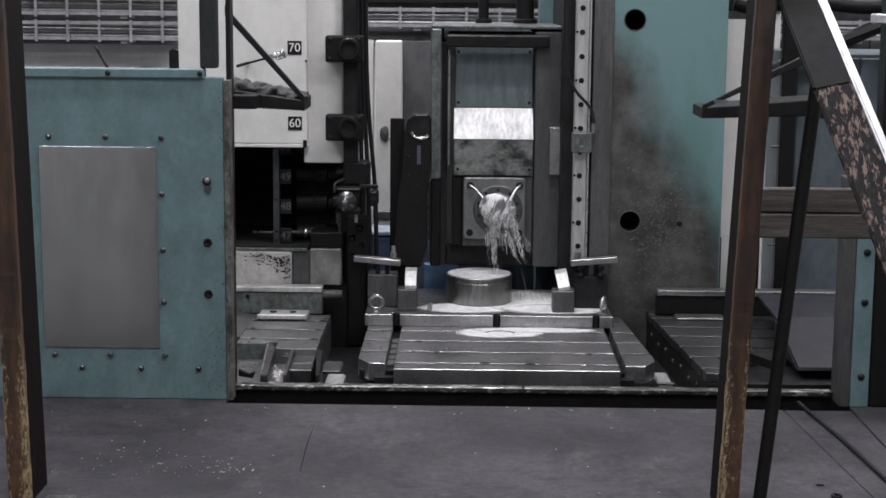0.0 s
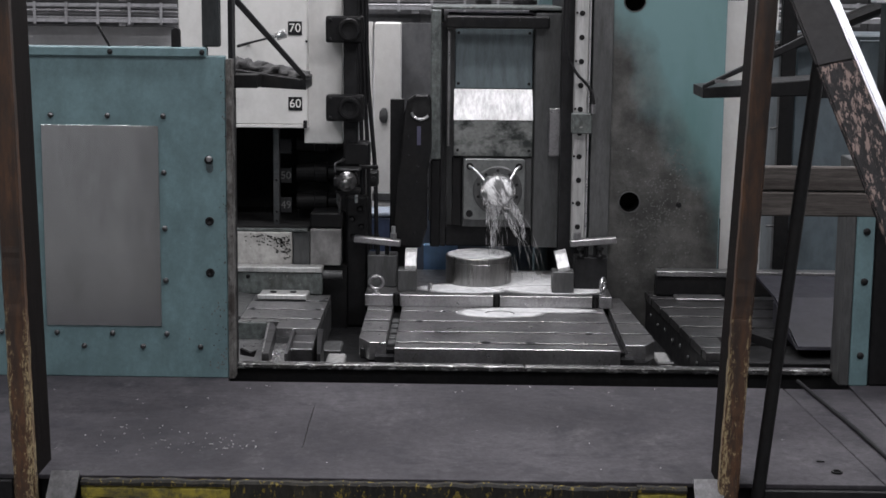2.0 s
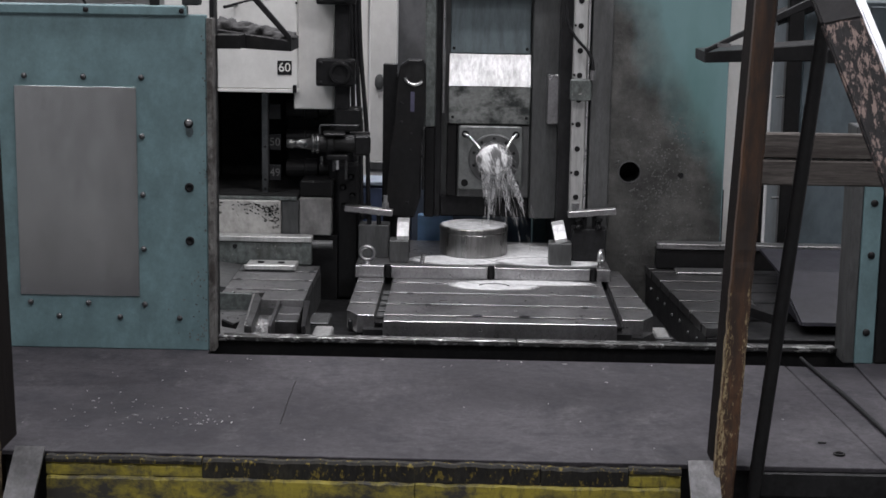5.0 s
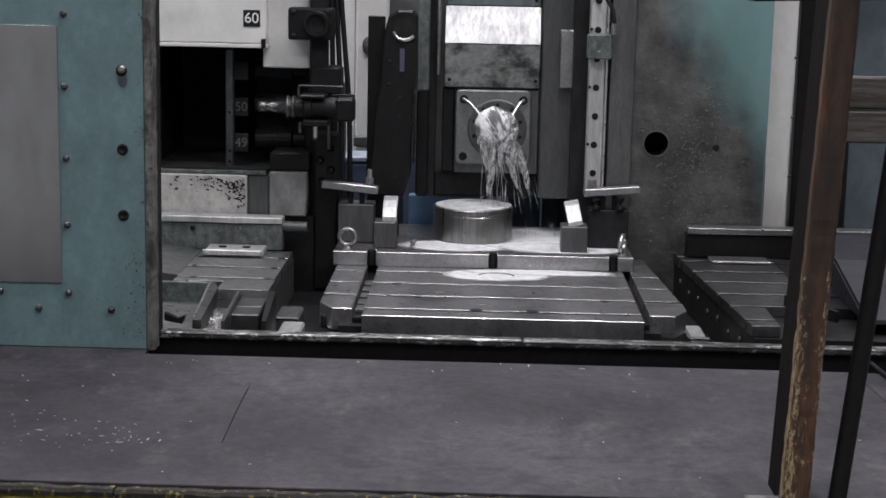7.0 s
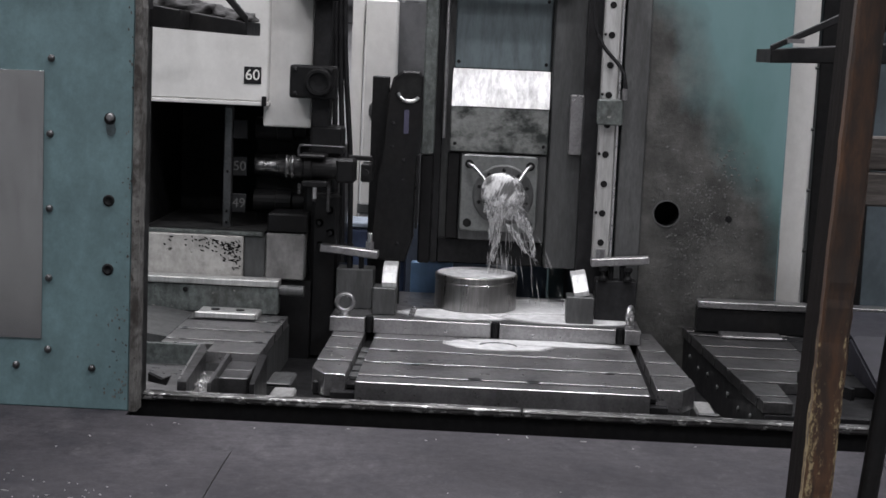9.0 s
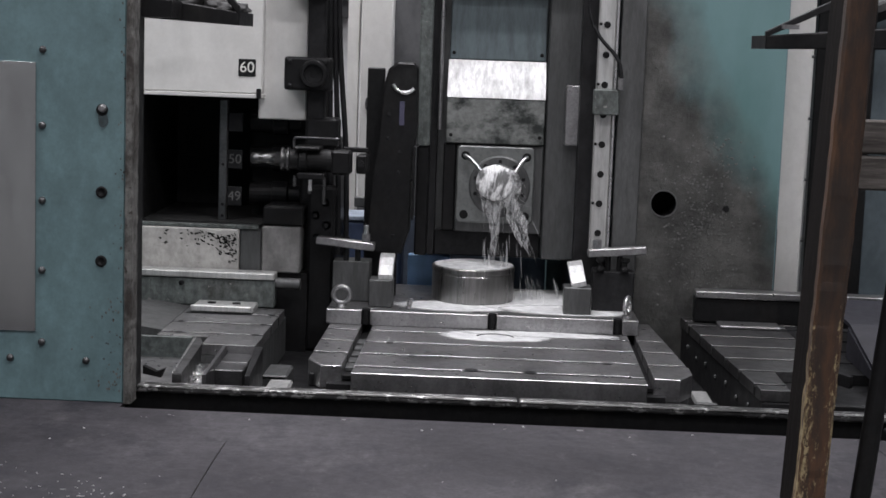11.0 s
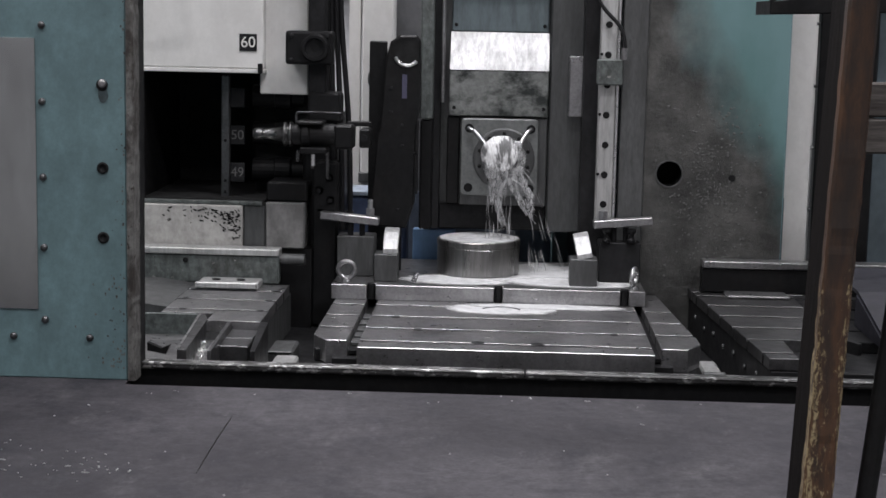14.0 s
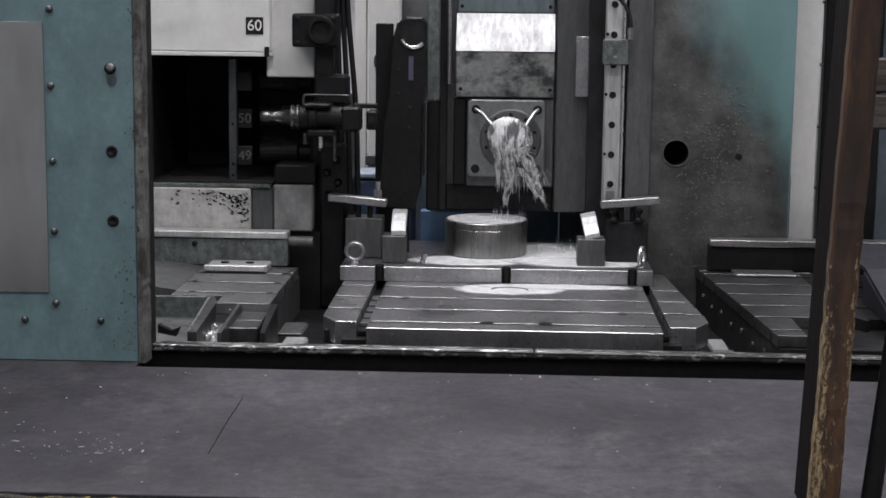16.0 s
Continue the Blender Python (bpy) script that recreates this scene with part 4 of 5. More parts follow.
part("rail_tail", cyl(B(), (-0.676, 1.165, 0.105), (-0.60, 1.165, 0.105), 0.017, seg=16), GREY, lt)
part("stop_plate", box(B(), -0.905, -0.722, 1.025, 1.12, TT, 0.052, 0.004), RAILSTEEL, lt)
part("stop_plate_edge", box(B(), -0.91, -0.725, 1.012, 1.0245, 0.034, 0.053, 0.003), RAILSTEEL, lt)
for x in (-0.875, -0.80):
    part("plate_bolt", lathe(B(), [(0.013, 0), (0.013, 0.003), (0.006, 0.004)], (x + 0.02, 1.07, 0.052), "z", 14), BLACK, lt)
part("basin_back", box(B(), -1.12, -0.826, 0.621, 0.634, -0.1, TT, 0.002), TEAL_EDGE, lt, "scuffed thin trough wall")
part("basin_floor", box(B(), -1.12, -0.80, 0.15, 0.62, -0.115, -0.027), STEEL, lt, "wet steel trough floor")
part("basin_side", pen(B(), [(-0.825, 0.634), (-0.805, 0.634), (-0.788, 0.57), (-0.786, 0.545), (-0.764, 0.16), (-0.787, 0.16), (-0.822, 0.58)], -0.1, TT - 0.002), DIMSTEEL, lt, "worn slanting trough wall")
part("basin_lip", pen(B(), [(-0.823, 0.628), (-0.817, 0.628), (-0.783, 0.165), (-0.788, 0.165)], TT - 0.002, TT), BRIGHT, lt)
part("gutter", pen(B(), [(-0.785, 0.53), (-0.728, 0.53), (-0.713, 0.16), (-0.763, 0.16)], -0.1, -0.022), STEEL, lt)
for x, y in ((-0.905, 0.855), (-0.665, 0.855), (-0.665, 1.013), (-0.665, 0.694), (-0.88, 0.694), (-0.91, 1.014)):
    part("slot_notch", lathe(B(), [(0.011, 0.0), (0.011, 0.0008), (0.005, 0.001)], (x, y, TT), "z", 12), BLACK, lt)
bm = B()
random.seed(9)
for _ in range(70):
    y = random.uniform(0.2, 0.5)
    x = random.uniform(-0.775, -0.735) + 0.03 * (0.35 - y)
    a, l = random.uniform(0, 3.14), random.uniform(0.004, 0.012)
    tube(bm, [(x - l * math.cos(a), y - l * math.sin(a), -0.021), (x, y, -0.018 + l * 0.5), (x + l * math.cos(a), y + l * math.sin(a), -0.021)], 0.0009, 4)
solo("turnings", bm, BRIGHT, "curled bright steel turnings heaped in the trough", "swarf", kind="stuff")
solo("bent_flap", prism(B(), [(-0.845, 0.03), (-0.80, 0.022), (-0.79, 0.045), (-0.812, 0.036), (-0.845, 0.05)], "y", 0.13, 0.15), BLACK, "torn black rubber flap by the sill", "flap")

lt.location.x += 0.008

# ---- slotted table to the right ----
rt = thing("side_table", (0.85, 0.85, -0.12), "dark slotted steel side table with a long back bar", "side table", "slotted side tables")


def table_edge(y):
    """the table's inner edge, which draws in towards the front"""
    return 0.702 - 0.082 * y


def edge_piece(y0, y1, x1, z0, z1, bevel=0.0, back=0.0):
    return prism(B(), [(table_edge(y0) + back, y0), (x1, y0), (x1, y1), (table_edge(y1) + back, y1)], "z", z0, z1, bevel)


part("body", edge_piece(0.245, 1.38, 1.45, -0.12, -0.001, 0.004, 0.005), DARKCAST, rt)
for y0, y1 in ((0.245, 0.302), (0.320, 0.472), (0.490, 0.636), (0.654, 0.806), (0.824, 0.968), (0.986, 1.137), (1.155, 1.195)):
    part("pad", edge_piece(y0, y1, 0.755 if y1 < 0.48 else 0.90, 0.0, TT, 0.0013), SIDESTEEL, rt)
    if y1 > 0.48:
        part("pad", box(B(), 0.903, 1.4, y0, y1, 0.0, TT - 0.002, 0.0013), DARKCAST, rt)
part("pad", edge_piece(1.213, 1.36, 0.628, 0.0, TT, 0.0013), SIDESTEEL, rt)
# near-black strips give these slots their shade by colour
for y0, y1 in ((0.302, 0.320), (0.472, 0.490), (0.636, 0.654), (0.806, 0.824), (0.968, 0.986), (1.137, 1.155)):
    part("slot_shade", edge_piece(y0 + 0.0006, y1 - 0.0006, 0.7545 if y1 < 0.5 else 0.8995, 0.0, TT - 0.006, 0.0, 0.0005), SHADE_BLACK, rt)
part("back_bar", box(B(), 0.63, 1.45, 1.205, 1.26, TT, 0.106, 0.004), BLACK, rt)
part("bar_cap", box(B(), 0.63, 1.45, 1.197, 1.26, 0.107, 0.129, 0.004, 2), STEEL, rt)
part("stop_plate", box(B(), 0.695, 0.88, 1.10, 1.19, TT, 0.040, 0.003), STEEL, rt, "thin steel stop plate")
for k in range(7):
    part("side_bolt", lathe(B(), [(0.008, 0), (0.008, -0.004), (0.003, -0.006)], (table_edge(0.38 + 0.13 * k) + 0.004, 0.38 + 0.13 * k, -0.04 - 0.01 * (k % 2)), "x", 10), GREY, rt)
rt.location.x -= 0.010
t = thing("chip_cover", (0.95, 0.5, 0.0), "lavender-grey bent sheet-metal chip cover", "cover")
part("sheet", prism(B(), [(0.30, 0.03), (0.305, 0.04), (0.72, 0.125), (1.1, 0.135), (1.1, 0.125), (0.72, 0.115)], "x", 0.985, 1.35), LAVENDER, t)
part("side_sheet", prism(B(), [(0.30, 0.03), (0.72, 0.115), (0.72, 0.03)], "x", 0.98, 0.9845), LAVENDER, t)
part("black_wedge", prism(B(), [(0.80, 0.50), (0.90, 0.30), (0.91, 0.31), (0.82, 0.56)], "z", TT, 0.06), BLACK, t)

# ---- column with guide rail ----
col = thing("machine_column", (0.66, 1.7, -0.12), "teal machine column, its lower face stained grey by coolant", "column")
BORES = (0.384, 1.157)


def bored_face(bm, x0, x1, z0, z1, y, cx, holes, r):
    """A flat face with round holes through it."""
    def quad(a, b, c0, c1):
        bm.faces.new([bm.verts.new((u, y, v)) for u, v in ((a, c0), (b, c0), (b, c1), (a, c1))])
    low, s = z0, r * 1.5
    for h in holes:
        quad(x0, x1, low, h - s)
        quad(x0, cx - s, h - s, h + s)
        quad(cx + s, x1, h - s, h + s)
        inner, outer = [], []
        for k in range(40):
            a = 2 * math.pi * k / 40
            u, v = math.cos(a), math.sin(a)
            q = s / max(abs(u), abs(v))
            inner.append(bm.verts.new((cx + r * u, y, h + r * v)))
            outer.append(bm.verts.new((cx + q * u, y, h + q * v)))
        for k in range(40):
            bm.faces.new((inner[k], outer[k], outer[(k + 1) % 40], inner[(k + 1) % 40]))
        low = h + s
    quad(x0, x1, low, z1)
    return bm


face = part("face", bored_face(B(), 0.445, 0.872, -0.12, 1.9, 1.28, 0.523, BORES, 0.0405), COLUMN, col)
part("face_edge", box(B(), 0.8722, 0.876, 1.28, 1.32, -0.12, 1.9), TEAL, col)
part("body", box(B(), 0.40, 0.871, 1.45, 2.3, -0.12, 1.9), TEAL, col)
part("ground_strip", box(B(), 0.368, 0.444, 1.27, 1.33, -0.12, 1.9, 0.003), GREY, col)
part("web", box(B(), 0.255, 0.367, 1.34, 2.2, -0.12, 1.9), DARKCAST, col)
part("guide_rail", box(B(), 0.30, 0.352, 1.278, 1.335, 0.215, 1.9, 0.004), RAILSTEEL, col, "pale steel guide rail with bolt holes")
part("rail_edge", box(B(), 0.353, 0.359, 1.275, 1.335, 0.215, 1.9), BRIGHT, col)
for k in range(18):
    z = 0.285 + 0.0915 * k
    part("rail_bolt", lathe(B(), [(0.0105, 0), (0.0105, -0.002), (0.0065, -0.0025)], (0.324, 1.277, z), "y", 16), BLACK, col)
    if k % 2:
        part("rail_pin", cyl(B(), (0.304, 1.278, z + 0.002), (0.304, 1.272, z + 0.002), 0.005, seg=8), BLACK, col)
# bore walls are coloured near black for the shade within
for z in BORES:
    part("bore", lathe(B(), [(0.0405, 0.0), (0.0405, 0.16), (0.0, 0.161)], (0.523, 1.2805, z), "y", 36, True), SHADE_BLACK, col, "black bore hole")
    part("bore_rim", torus(B(), (0.523, 1.279, z), 0.0405, 0.0025, "y", 36, 6), GREY, col)
part("small_bore", lathe(B(), [(0.011, 0), (0.011, -0.001), (0.0, -0.001)], (0.715, 1.279, 0.375), "y", 14), DARKCAST, col)
part("wiper_bracket", box(B(), 0.29, 0.368, 1.235, 1.277, 0.652, 0.73, 0.004), TEAL_EDGE, col, "scuffed grey-green wiper bracket")
bm = B()
random.seed(12)
for _ in range(420):
    x, z = random.gauss(0.655, 0.07), random.gauss(0.36, 0.17)
    if 0.47 < x < 0.86 and 0.06 < z < 0.60 and (x - 0.523) ** 2 + (z - 0.384) ** 2 > 0.003:
        blob(bm, (x, 1.2795, z), (random.uniform(0.0015, 0.0055), 0.0022, random.uniform(0.0015, 0.005)), 0.4, 2, 1)
part("deposit", bm, surface("coolant_crust", (0.095, 0.098, 0.092), 0.5, scale=20, blot=0.5), col, "crusty grey coolant deposits")
col.location.x -= 0.008
t = thing("cable_hose", (0.3, 1.25, 0.7), "thin black hose curving down to the wiper bracket", "hose")
part("hose", tube(B(), [(0.262, 1.27, 1.9), (0.262, 1.27, 1.35), (0.258, 1.26, 1.0), (0.285, 1.25, 0.90), (0.345, 1.24, 0.83), (0.362, 1.235, 0.78), (0.362, 1.235, 0.74)], 0.006, 10), RUBBER, t, smooth=True)
part("ferrule", cyl(B(), (0.362, 1.235, 0.73), (0.362, 1.235, 0.765), 0.009, seg=12), STEEL, t)
t = thing("column_side_guard", (0.96, 1.5, -0.12), "white bent sheet-metal strip behind the column", "guard")
part("strip", prism(B(), [(0.903, 1.5), (0.983, 1.5), (0.988, 1.56), (0.978, 1.56), (0.973, 1.508), (0.903, 1.508)], "z", -0.12, 1.16), WHITE, t)
part("foot_stop", box(B(), 0.886, 0.898, 1.44, 1.48, -0.12, 0.30), BLACK, t)

# ---- spindle head ----
hd = thing("spindle_head", (0, 1.6, 0.17), "grey vertical spindle head with bolted covers and square nose plate", "spindle head")
part("body", box(B(), -0.20, 0.145, 1.52, 2.1, 0.175, 1.10), GREY, hd)
part("left_upright", box(B(), -0.264, -0.222, 1.44, 2.1, 0.53, 1.120, 0.005), TEAL_EDGE, hd, "scuffed blue-grey upright")
# the upright turns black below z 0.53
part("lower_upright", box(B(), -0.262, -0.222, 1.445, 2.1, 0.178, 0.529, 0.005), BLACK, hd, "black lower upright")
part("left_inner", box(B(), -0.221, -0.201, 1.47, 2.1, 0.178, 1.07), DARKCAST, hd)
part("right_upright", box(B(), 0.146, 0.262, 1.455, 2.1, 0.178, 1.112, 0.005), surface("scuffed_side_steel", (0.082, 0.085, 0.085), 0.42, 0.35, dirt=(0.06, 0.06, 0.06), dirty=0.8, scale=4, grain=70, grainy=0.35, bump=0.12, stretch=(2, 2, 0.5)), hd)
part("right_flange", box(B(), 0.205, 0.258, 1.425, 1.454, 0.55, 0.74, 0.004), STEEL, hd)
part("top_plate", box(B(), -0.264, 0.262, 1.45, 2.1, 1.121, 1.134, 0.003), TEAL_EDGE, hd)
part("cross_beam", box(B(), -0.205, 0.20, 1.40, 1.454, 1.050, 1.098, 0.006), BLACK, hd, "black bolted cross beam")
for k in range(4):
    part("beam_bolt", cyl(B(), (-0.14 + 0.075 * k, 1.40, 1.082), (-0.14 + 0.075 * k, 1.393, 1.082), 0.007, seg=6), DARKCAST, hd)
part("cover_plate", box(B(), -0.168, 0.14, 1.495, 1.5195, 0.81, 1.046, 0.003), surface("blue_grey_cover", (0.12, 0.15, 0.16), 0.42, 0.3, dirt=(0.06, 0.075, 0.08), scale=3, grain=70, grainy=0.2, bump=0.05, stretch=(2, 2, 0.6)), hd, "blue-grey cover plate")
part("bright_hood", prism(B(), [(1.519, 0.808), (1.495, 0.808), (1.432, 0.690), (1.519, 0.690)], "x", -0.172, 0.143, 0.002), HOOD, hd, "bright sloping sheet hood")
part("lower_cover", box(B(), -0.171, 0.142, 1.434, 1.519, 0.545, 0.6885, 0.003), surface("stained_cover_steel", (0.25, 0.26, 0.25), 0.42, 0.6, dirt=(0.03, 0.035, 0.033), dirty=0.95, scale=7, grain=60, grainy=0.4, bump=0.1, stretch=(1, 1, 1.4), stain=(0.46, 0.58)), hd, "stained steel cover")
for x, z in ((-0.155, 0.57), (0.128, 0.57), (-0.155, 1.03), (0.126, 1.03), (-0.155, 0.83), (0.126, 0.83)):
    y = 1.433 if z < 0.6 else 1.494
    part("cover_screw", lathe(B(), [(0.006, 0), (0.006, -0.002), (0.002, -0.003)], (x, y, z), "y", 10), BLACK, hd)
# left strip of the nose housing, black beside the grey rest
part("left_housing", box(B(), -0.176, -0.136, 1.451, 1.519, 0.262, 0.542, 0.004), BLACK, hd)
part("nose_housing", box(B(), -0.135, 0.143, 1.45, 1.519, 0.26, 0.543, 0.004), GREY, hd)
part("lower_body", box(B(), -0.20, 0.145, 1.49, 1.519, 0.176, 0.259, 0.004), DARKCAST, hd)
bm = B()
w, h, r = (-0.132, 0.116), (0.293, 0.538), 0.016
pts = []
for cx, cz, a0 in ((w[1] - r, h[1] - r, 0), (w[0] + r, h[1] - r, 90), (w[0] + r, h[0] + r, 180), (w[1] - r, h[0] + r, 270)):
    for k in range(5):
        a = radians(a0 + 22.5 * k)
        pts.append((cx + r * math.cos(a), cz + r * math.sin(a)))
prism(bm, pts, "y", 1.42, 1.449, 0.0042)
part("nose_plate", bm, surface("nose_plate_steel", (0.215, 0.225, 0.22), 0.42, 0.7, dirt=(0.12, 0.125, 0.12), scale=6, grain=90, grainy=0.25, bump=0.06), hd, "square steel nose plate")
CX, CZ = 0.006, 0.412
part("nose_ring", lathe(B(), [(0.098, 0), (0.098, -0.006), (0.092, -0.009), (0.062, -0.009), (0.058, -0.004)], (CX, 1.42, CZ), "y", 56), GREY, hd, smooth=False)
for k in range(10):
    a = radians(18 + 36 * k)
    part("ring_bolt", lathe(B(), [(0.006, 0), (0.006, -0.0015), (0.002, -0.002)], (CX + 0.08 * math.cos(a), 1.411, CZ + 0.08 * math.sin(a)), "y", 10), BLACK, hd)
for x, z in ((-0.105, 0.507), (0.09, 0.507), (-0.105, 0.318), (0.09, 0.318)):
    part("corner_bore", lathe(B(), [(0.014, 0), (0.014, -0.001), (0.0105, -0.0015), (0.0, -0.0015)], (x, 1.4195, z), "y", 18), BLACK, hd)
for sx, x0, x1 in ((-1, -0.105, -0.048), (1, 0.09, 0.052)):
    part("coolant_nozzle", tube(B(), [(x0, 1.425, 0.507), (x0, 1.40, 0.507), (x0 + (x1 - x0) * 0.35, 1.385, 0.497), (x1, 1.36, 0.458)], 0.0055, 10), BRIGHT, hd, "bright bent coolant nozzle", True)
part("feed_pipe", tube(B(), [(-0.192, 1.45, 1.04), (-0.192, 1.44, 0.9), (-0.192, 1.44, 0.62), (-0.192, 1.44, 0.585)], 0.006, 10), STEEL, hd, smooth=True)
for x, r in ((-0.058, 0.021), (0.108, 0.036)):
    t = thing("lift_cylinder", (x, 1.6, 1.134), "black hydraulic lift cylinder above the spindle head", "cylinder", "lift cylinders")
    part("rod", cyl(B(), (x, 1.6, 1.134), (x, 1.6, 2.0), r, seg=24), BLACK, t)
    part("gland", cyl(B(), (x, 1.6, 1.134), (x, 1.6, 1.152), r + 0.012, seg=24, bevel=0.003), DARKCAST, t)
hd.location.z -= 0.006
solo("column_bridge", box(B(), 0.19, 0.26, 2.12, 2.3, -0.12, 1.9), TEAL, "teal inner flank of the machine column", "column part")

# milling cutter, which spins
cutter = thing("milling_cutter", (CX, 1.41, CZ), "steel face milling cutter wet with coolant", "milling cutter")
part("arbor", lathe(B(), [(0.056, 0.004), (0.056, -0.012), (0.044, -0.018), (0.044, -0.03), (0.03, -0.034)], (CX, 1.41, CZ), "y", 40), STEEL, cutter)
part("body", lathe(B(), [(0.05, -0.03), (0.062, -0.04), (0.063, -0.07), (0.056, -0.076), (0.026, -0.076), (0.024, -0.06), (0.0, -0.06)], (CX, 1.41, CZ), "y", 40), OILED, cutter)
for k in range(8):
    a = 2 * math.pi * k / 8
    bm = box(B(), -0.008, 0.008, -0.022, 0.022, -0.006, 0.006, 0.0015)
    bm.transform(Matrix.Translation((CX + 0.061 * math.cos(a), 1.41 - 0.06, CZ + 0.061 * math.sin(a))) @ Matrix.Rotation(-a, 4, "Y") @ Matrix.Rotation(radians(18), 4, "X"))
    part("insert", bm, BRIGHT, cutter, "bright cutting insert")
    bm = blob(B(), (0, 0, 0), (0.013, 0.018, 0.009), 0.6, 2.0, 2, k * 1.3)
    bm.transform(Matrix.Translation((CX + 0.05 * math.cos(a + 0.35), 1.41 - 0.065, CZ + 0.05 * math.sin(a + 0.35))) @ Matrix.Rotation(-a, 4, "Y"))
    part("clinging_coolant", bm, FOAM, cutter, "milky clinging coolant", True)

# ---- tool changer arm, a black guard beside the head ----
t = thing("changer_guard", (-0.33, 1.1, 0.2), "black oily tool-changer guard arm with a bright ring", "tool changer")
part("back_plate", box(B(), -0.404, -0.352, 1.12, 1.14, 0.23, 0.775, 0.003), BLACK, t)
arm = [(-0.395, 0.23), (-0.372, 0.48), (-0.352, 0.56), (-0.352, 0.72), (-0.338, 0.775), (-0.31, 0.795), (-0.262, 0.795), (-0.25, 0.78), (-0.248, 0.60), (-0.262, 0.50), (-0.262, 0.30), (-0.285, 0.225)]
part("arm", prism(B(), arm, "y", 1.06, 1.119, 0.006), BLACK, t)
# a flat near-black disc paints the shaded mouth of the guard
part("mouth", lathe(B(), [(0.035, 0.0), (0.035, -0.002), (0.0, -0.002)], (-0.289, 1.059, 0.742), "y", 30), SHADE_BLACK, t)
bm = B()
tube(bm, [(-0.289 + 0.036 * math.cos(radians(a)), 1.056, 0.742 + 0.036 * math.sin(radians(a))) for a in range(200, 325, 12)], 0.0055, 8)
part("bright_crescent", bm, BRIGHT, t, "bright worn crescent", True)
part("tape_strip", box(B(), -0.302, -0.288, 1.057, 1.0595, 0.61, 0.68), surface("violet_tape", (0.06, 0.058, 0.10), 0.5), t, "faded violet tape")
part("rib", box(B(), -0.258, -0.25, 1.04, 1.058, 0.33, 0.55, 0.003), DARKCAST, t)
for x, z in ((-0.335, 0.64), (-0.335, 0.57), (-0.30, 0.53), (-0.30, 0.47), (-0.262, 0.45), (-0.31, 0.28)):
    part("arm_bolt", lathe(B(), [(0.0055, 0), (0.0055, -0.003), (0.002, -0.004)], (x, 1.059, z), "y", 8), DARKCAST, t)
part("foot", box(B(), -0.40, -0.30, 1.105, 1.119, 0.075, 0.235), BLACK, t)
shift = Matrix.Translation((-0.1, 0.24, 0.9)) @ Matrix.Diagonal((1.05, 1, 1.05, 1)) @ Matrix.Translation((0.1, 0, -0.9))
base = Matrix.Translation(t.location)
for o in t.children:
    o.data.transform(base.inverted() @ shift @ base)

# ---- tool magazine ----
mag = thing("magazine_cabinet", (-1.0, 1.4, -0.12), "off-white tool magazine cabinet with black number plates", "tool magazine")
part("upper_box", box(B(), -1.225, -0.737, 1.20, 1.9, 0.685, 1.75, 0.004), WHITE, mag)
part("bottom_lip", box(B(), -1.225, -0.733, 1.194, 1.9, 0.672, 0.684, 0.002), WHITE, mag)
part("side_box", box(B(), -0.755, -0.607, 1.25, 1.9, 0.608, 1.75, 0.004), WHITE, mag)
part("left_leg", box(B(), -1.225, -1.122, 1.203, 1.5, 0.47, 0.671, 0.003), WHITE, mag)
part("leg_foot", box(B(), -1.225, -1.135, 1.205, 1.5, 0.29, 0.469), BLACK, mag)
part("lower_box", box(B(), -1.55, -0.80, 1.20, 1.8, 0.10, 0.268, 0.004), CHIPPED, mag, "chipped white lower box")
bm = B()
random.seed(33)
for _ in range(120):
    x = -0.806 - abs(random.gauss(0, random.choice((0.025, 0.05, 0.14))))
    z = 0.262 - abs(random.gauss(0, 0.022)) - (0.06 * random.random() if x > -0.86 else 0)
    a, l, w = random.uniform(-1.4, 0.4), random.uniform(0.0015, 0.007), random.uniform(0.0008, 0.003)
    prism(bm, [(x + u * math.cos(a) * l - v * math.sin(a) * w, z + u * math.sin(a) * l + v * math.cos(a) * w) for u, v in ((-1, -0.3), (-0.2, -1), (0.9, -0.5), (1, 0.6), (0.1, 0.9), (-0.7, 0.8))], "y", 1.1985, 1.1995)
tagged(part("chipped_paint", bm, BLACK, mag), "dark chips in the white paint", kind="stuff")
part("lower_lip", box(B(), -1.55, -0.74, 1.205, 1.8, 0.269, 0.281, 0.002), TEAL_EDGE, mag)
part("lower_step", box(B(), -0.799, -0.733, 1.215, 1.8, 0.10, 0.268, 0.003), GREY, mag)
part("corner_block", box(B(), -0.732, -0.612, 1.22, 1.8, 0.135, 0.278, 0.004), surface("dull_white_block", (0.21, 0.205, 0.20), 0.5, grainy=0.3, blot=0.5), mag, "dull pale corner block")
part("block_base", box(B(), -0.78, -0.59, 1.235, 1.8, -0.12, 0.134), BLACK, mag)
# recess back, floor and hood carry the cavity's shade in their near-black colour
part("recess_back", box(B(), -1.14, -0.60, 1.78, 1.8, 0.26, 0.70), SHADE_BLACK, mag, "recess back coloured black for shade")
part("recess_floor", box(B(), -1.13, -0.735, 1.225, 1.78, 0.2815, 0.285), SHADE_BLACK, mag)
part("recess_hood", box(B(), -0.80, -0.60, 1.46, 1.77, 0.2855, 0.606), SHADE_BLACK, mag)
part("block_cover", box(B(), -0.732, -0.605, 1.235, 1.40, 0.279, 0.34, 0.006), BLACK, mag)
part("recess_side", box(B(), -1.134, -1.11, 1.21, 1.78, 0.27, 0.67), BLACK, mag)
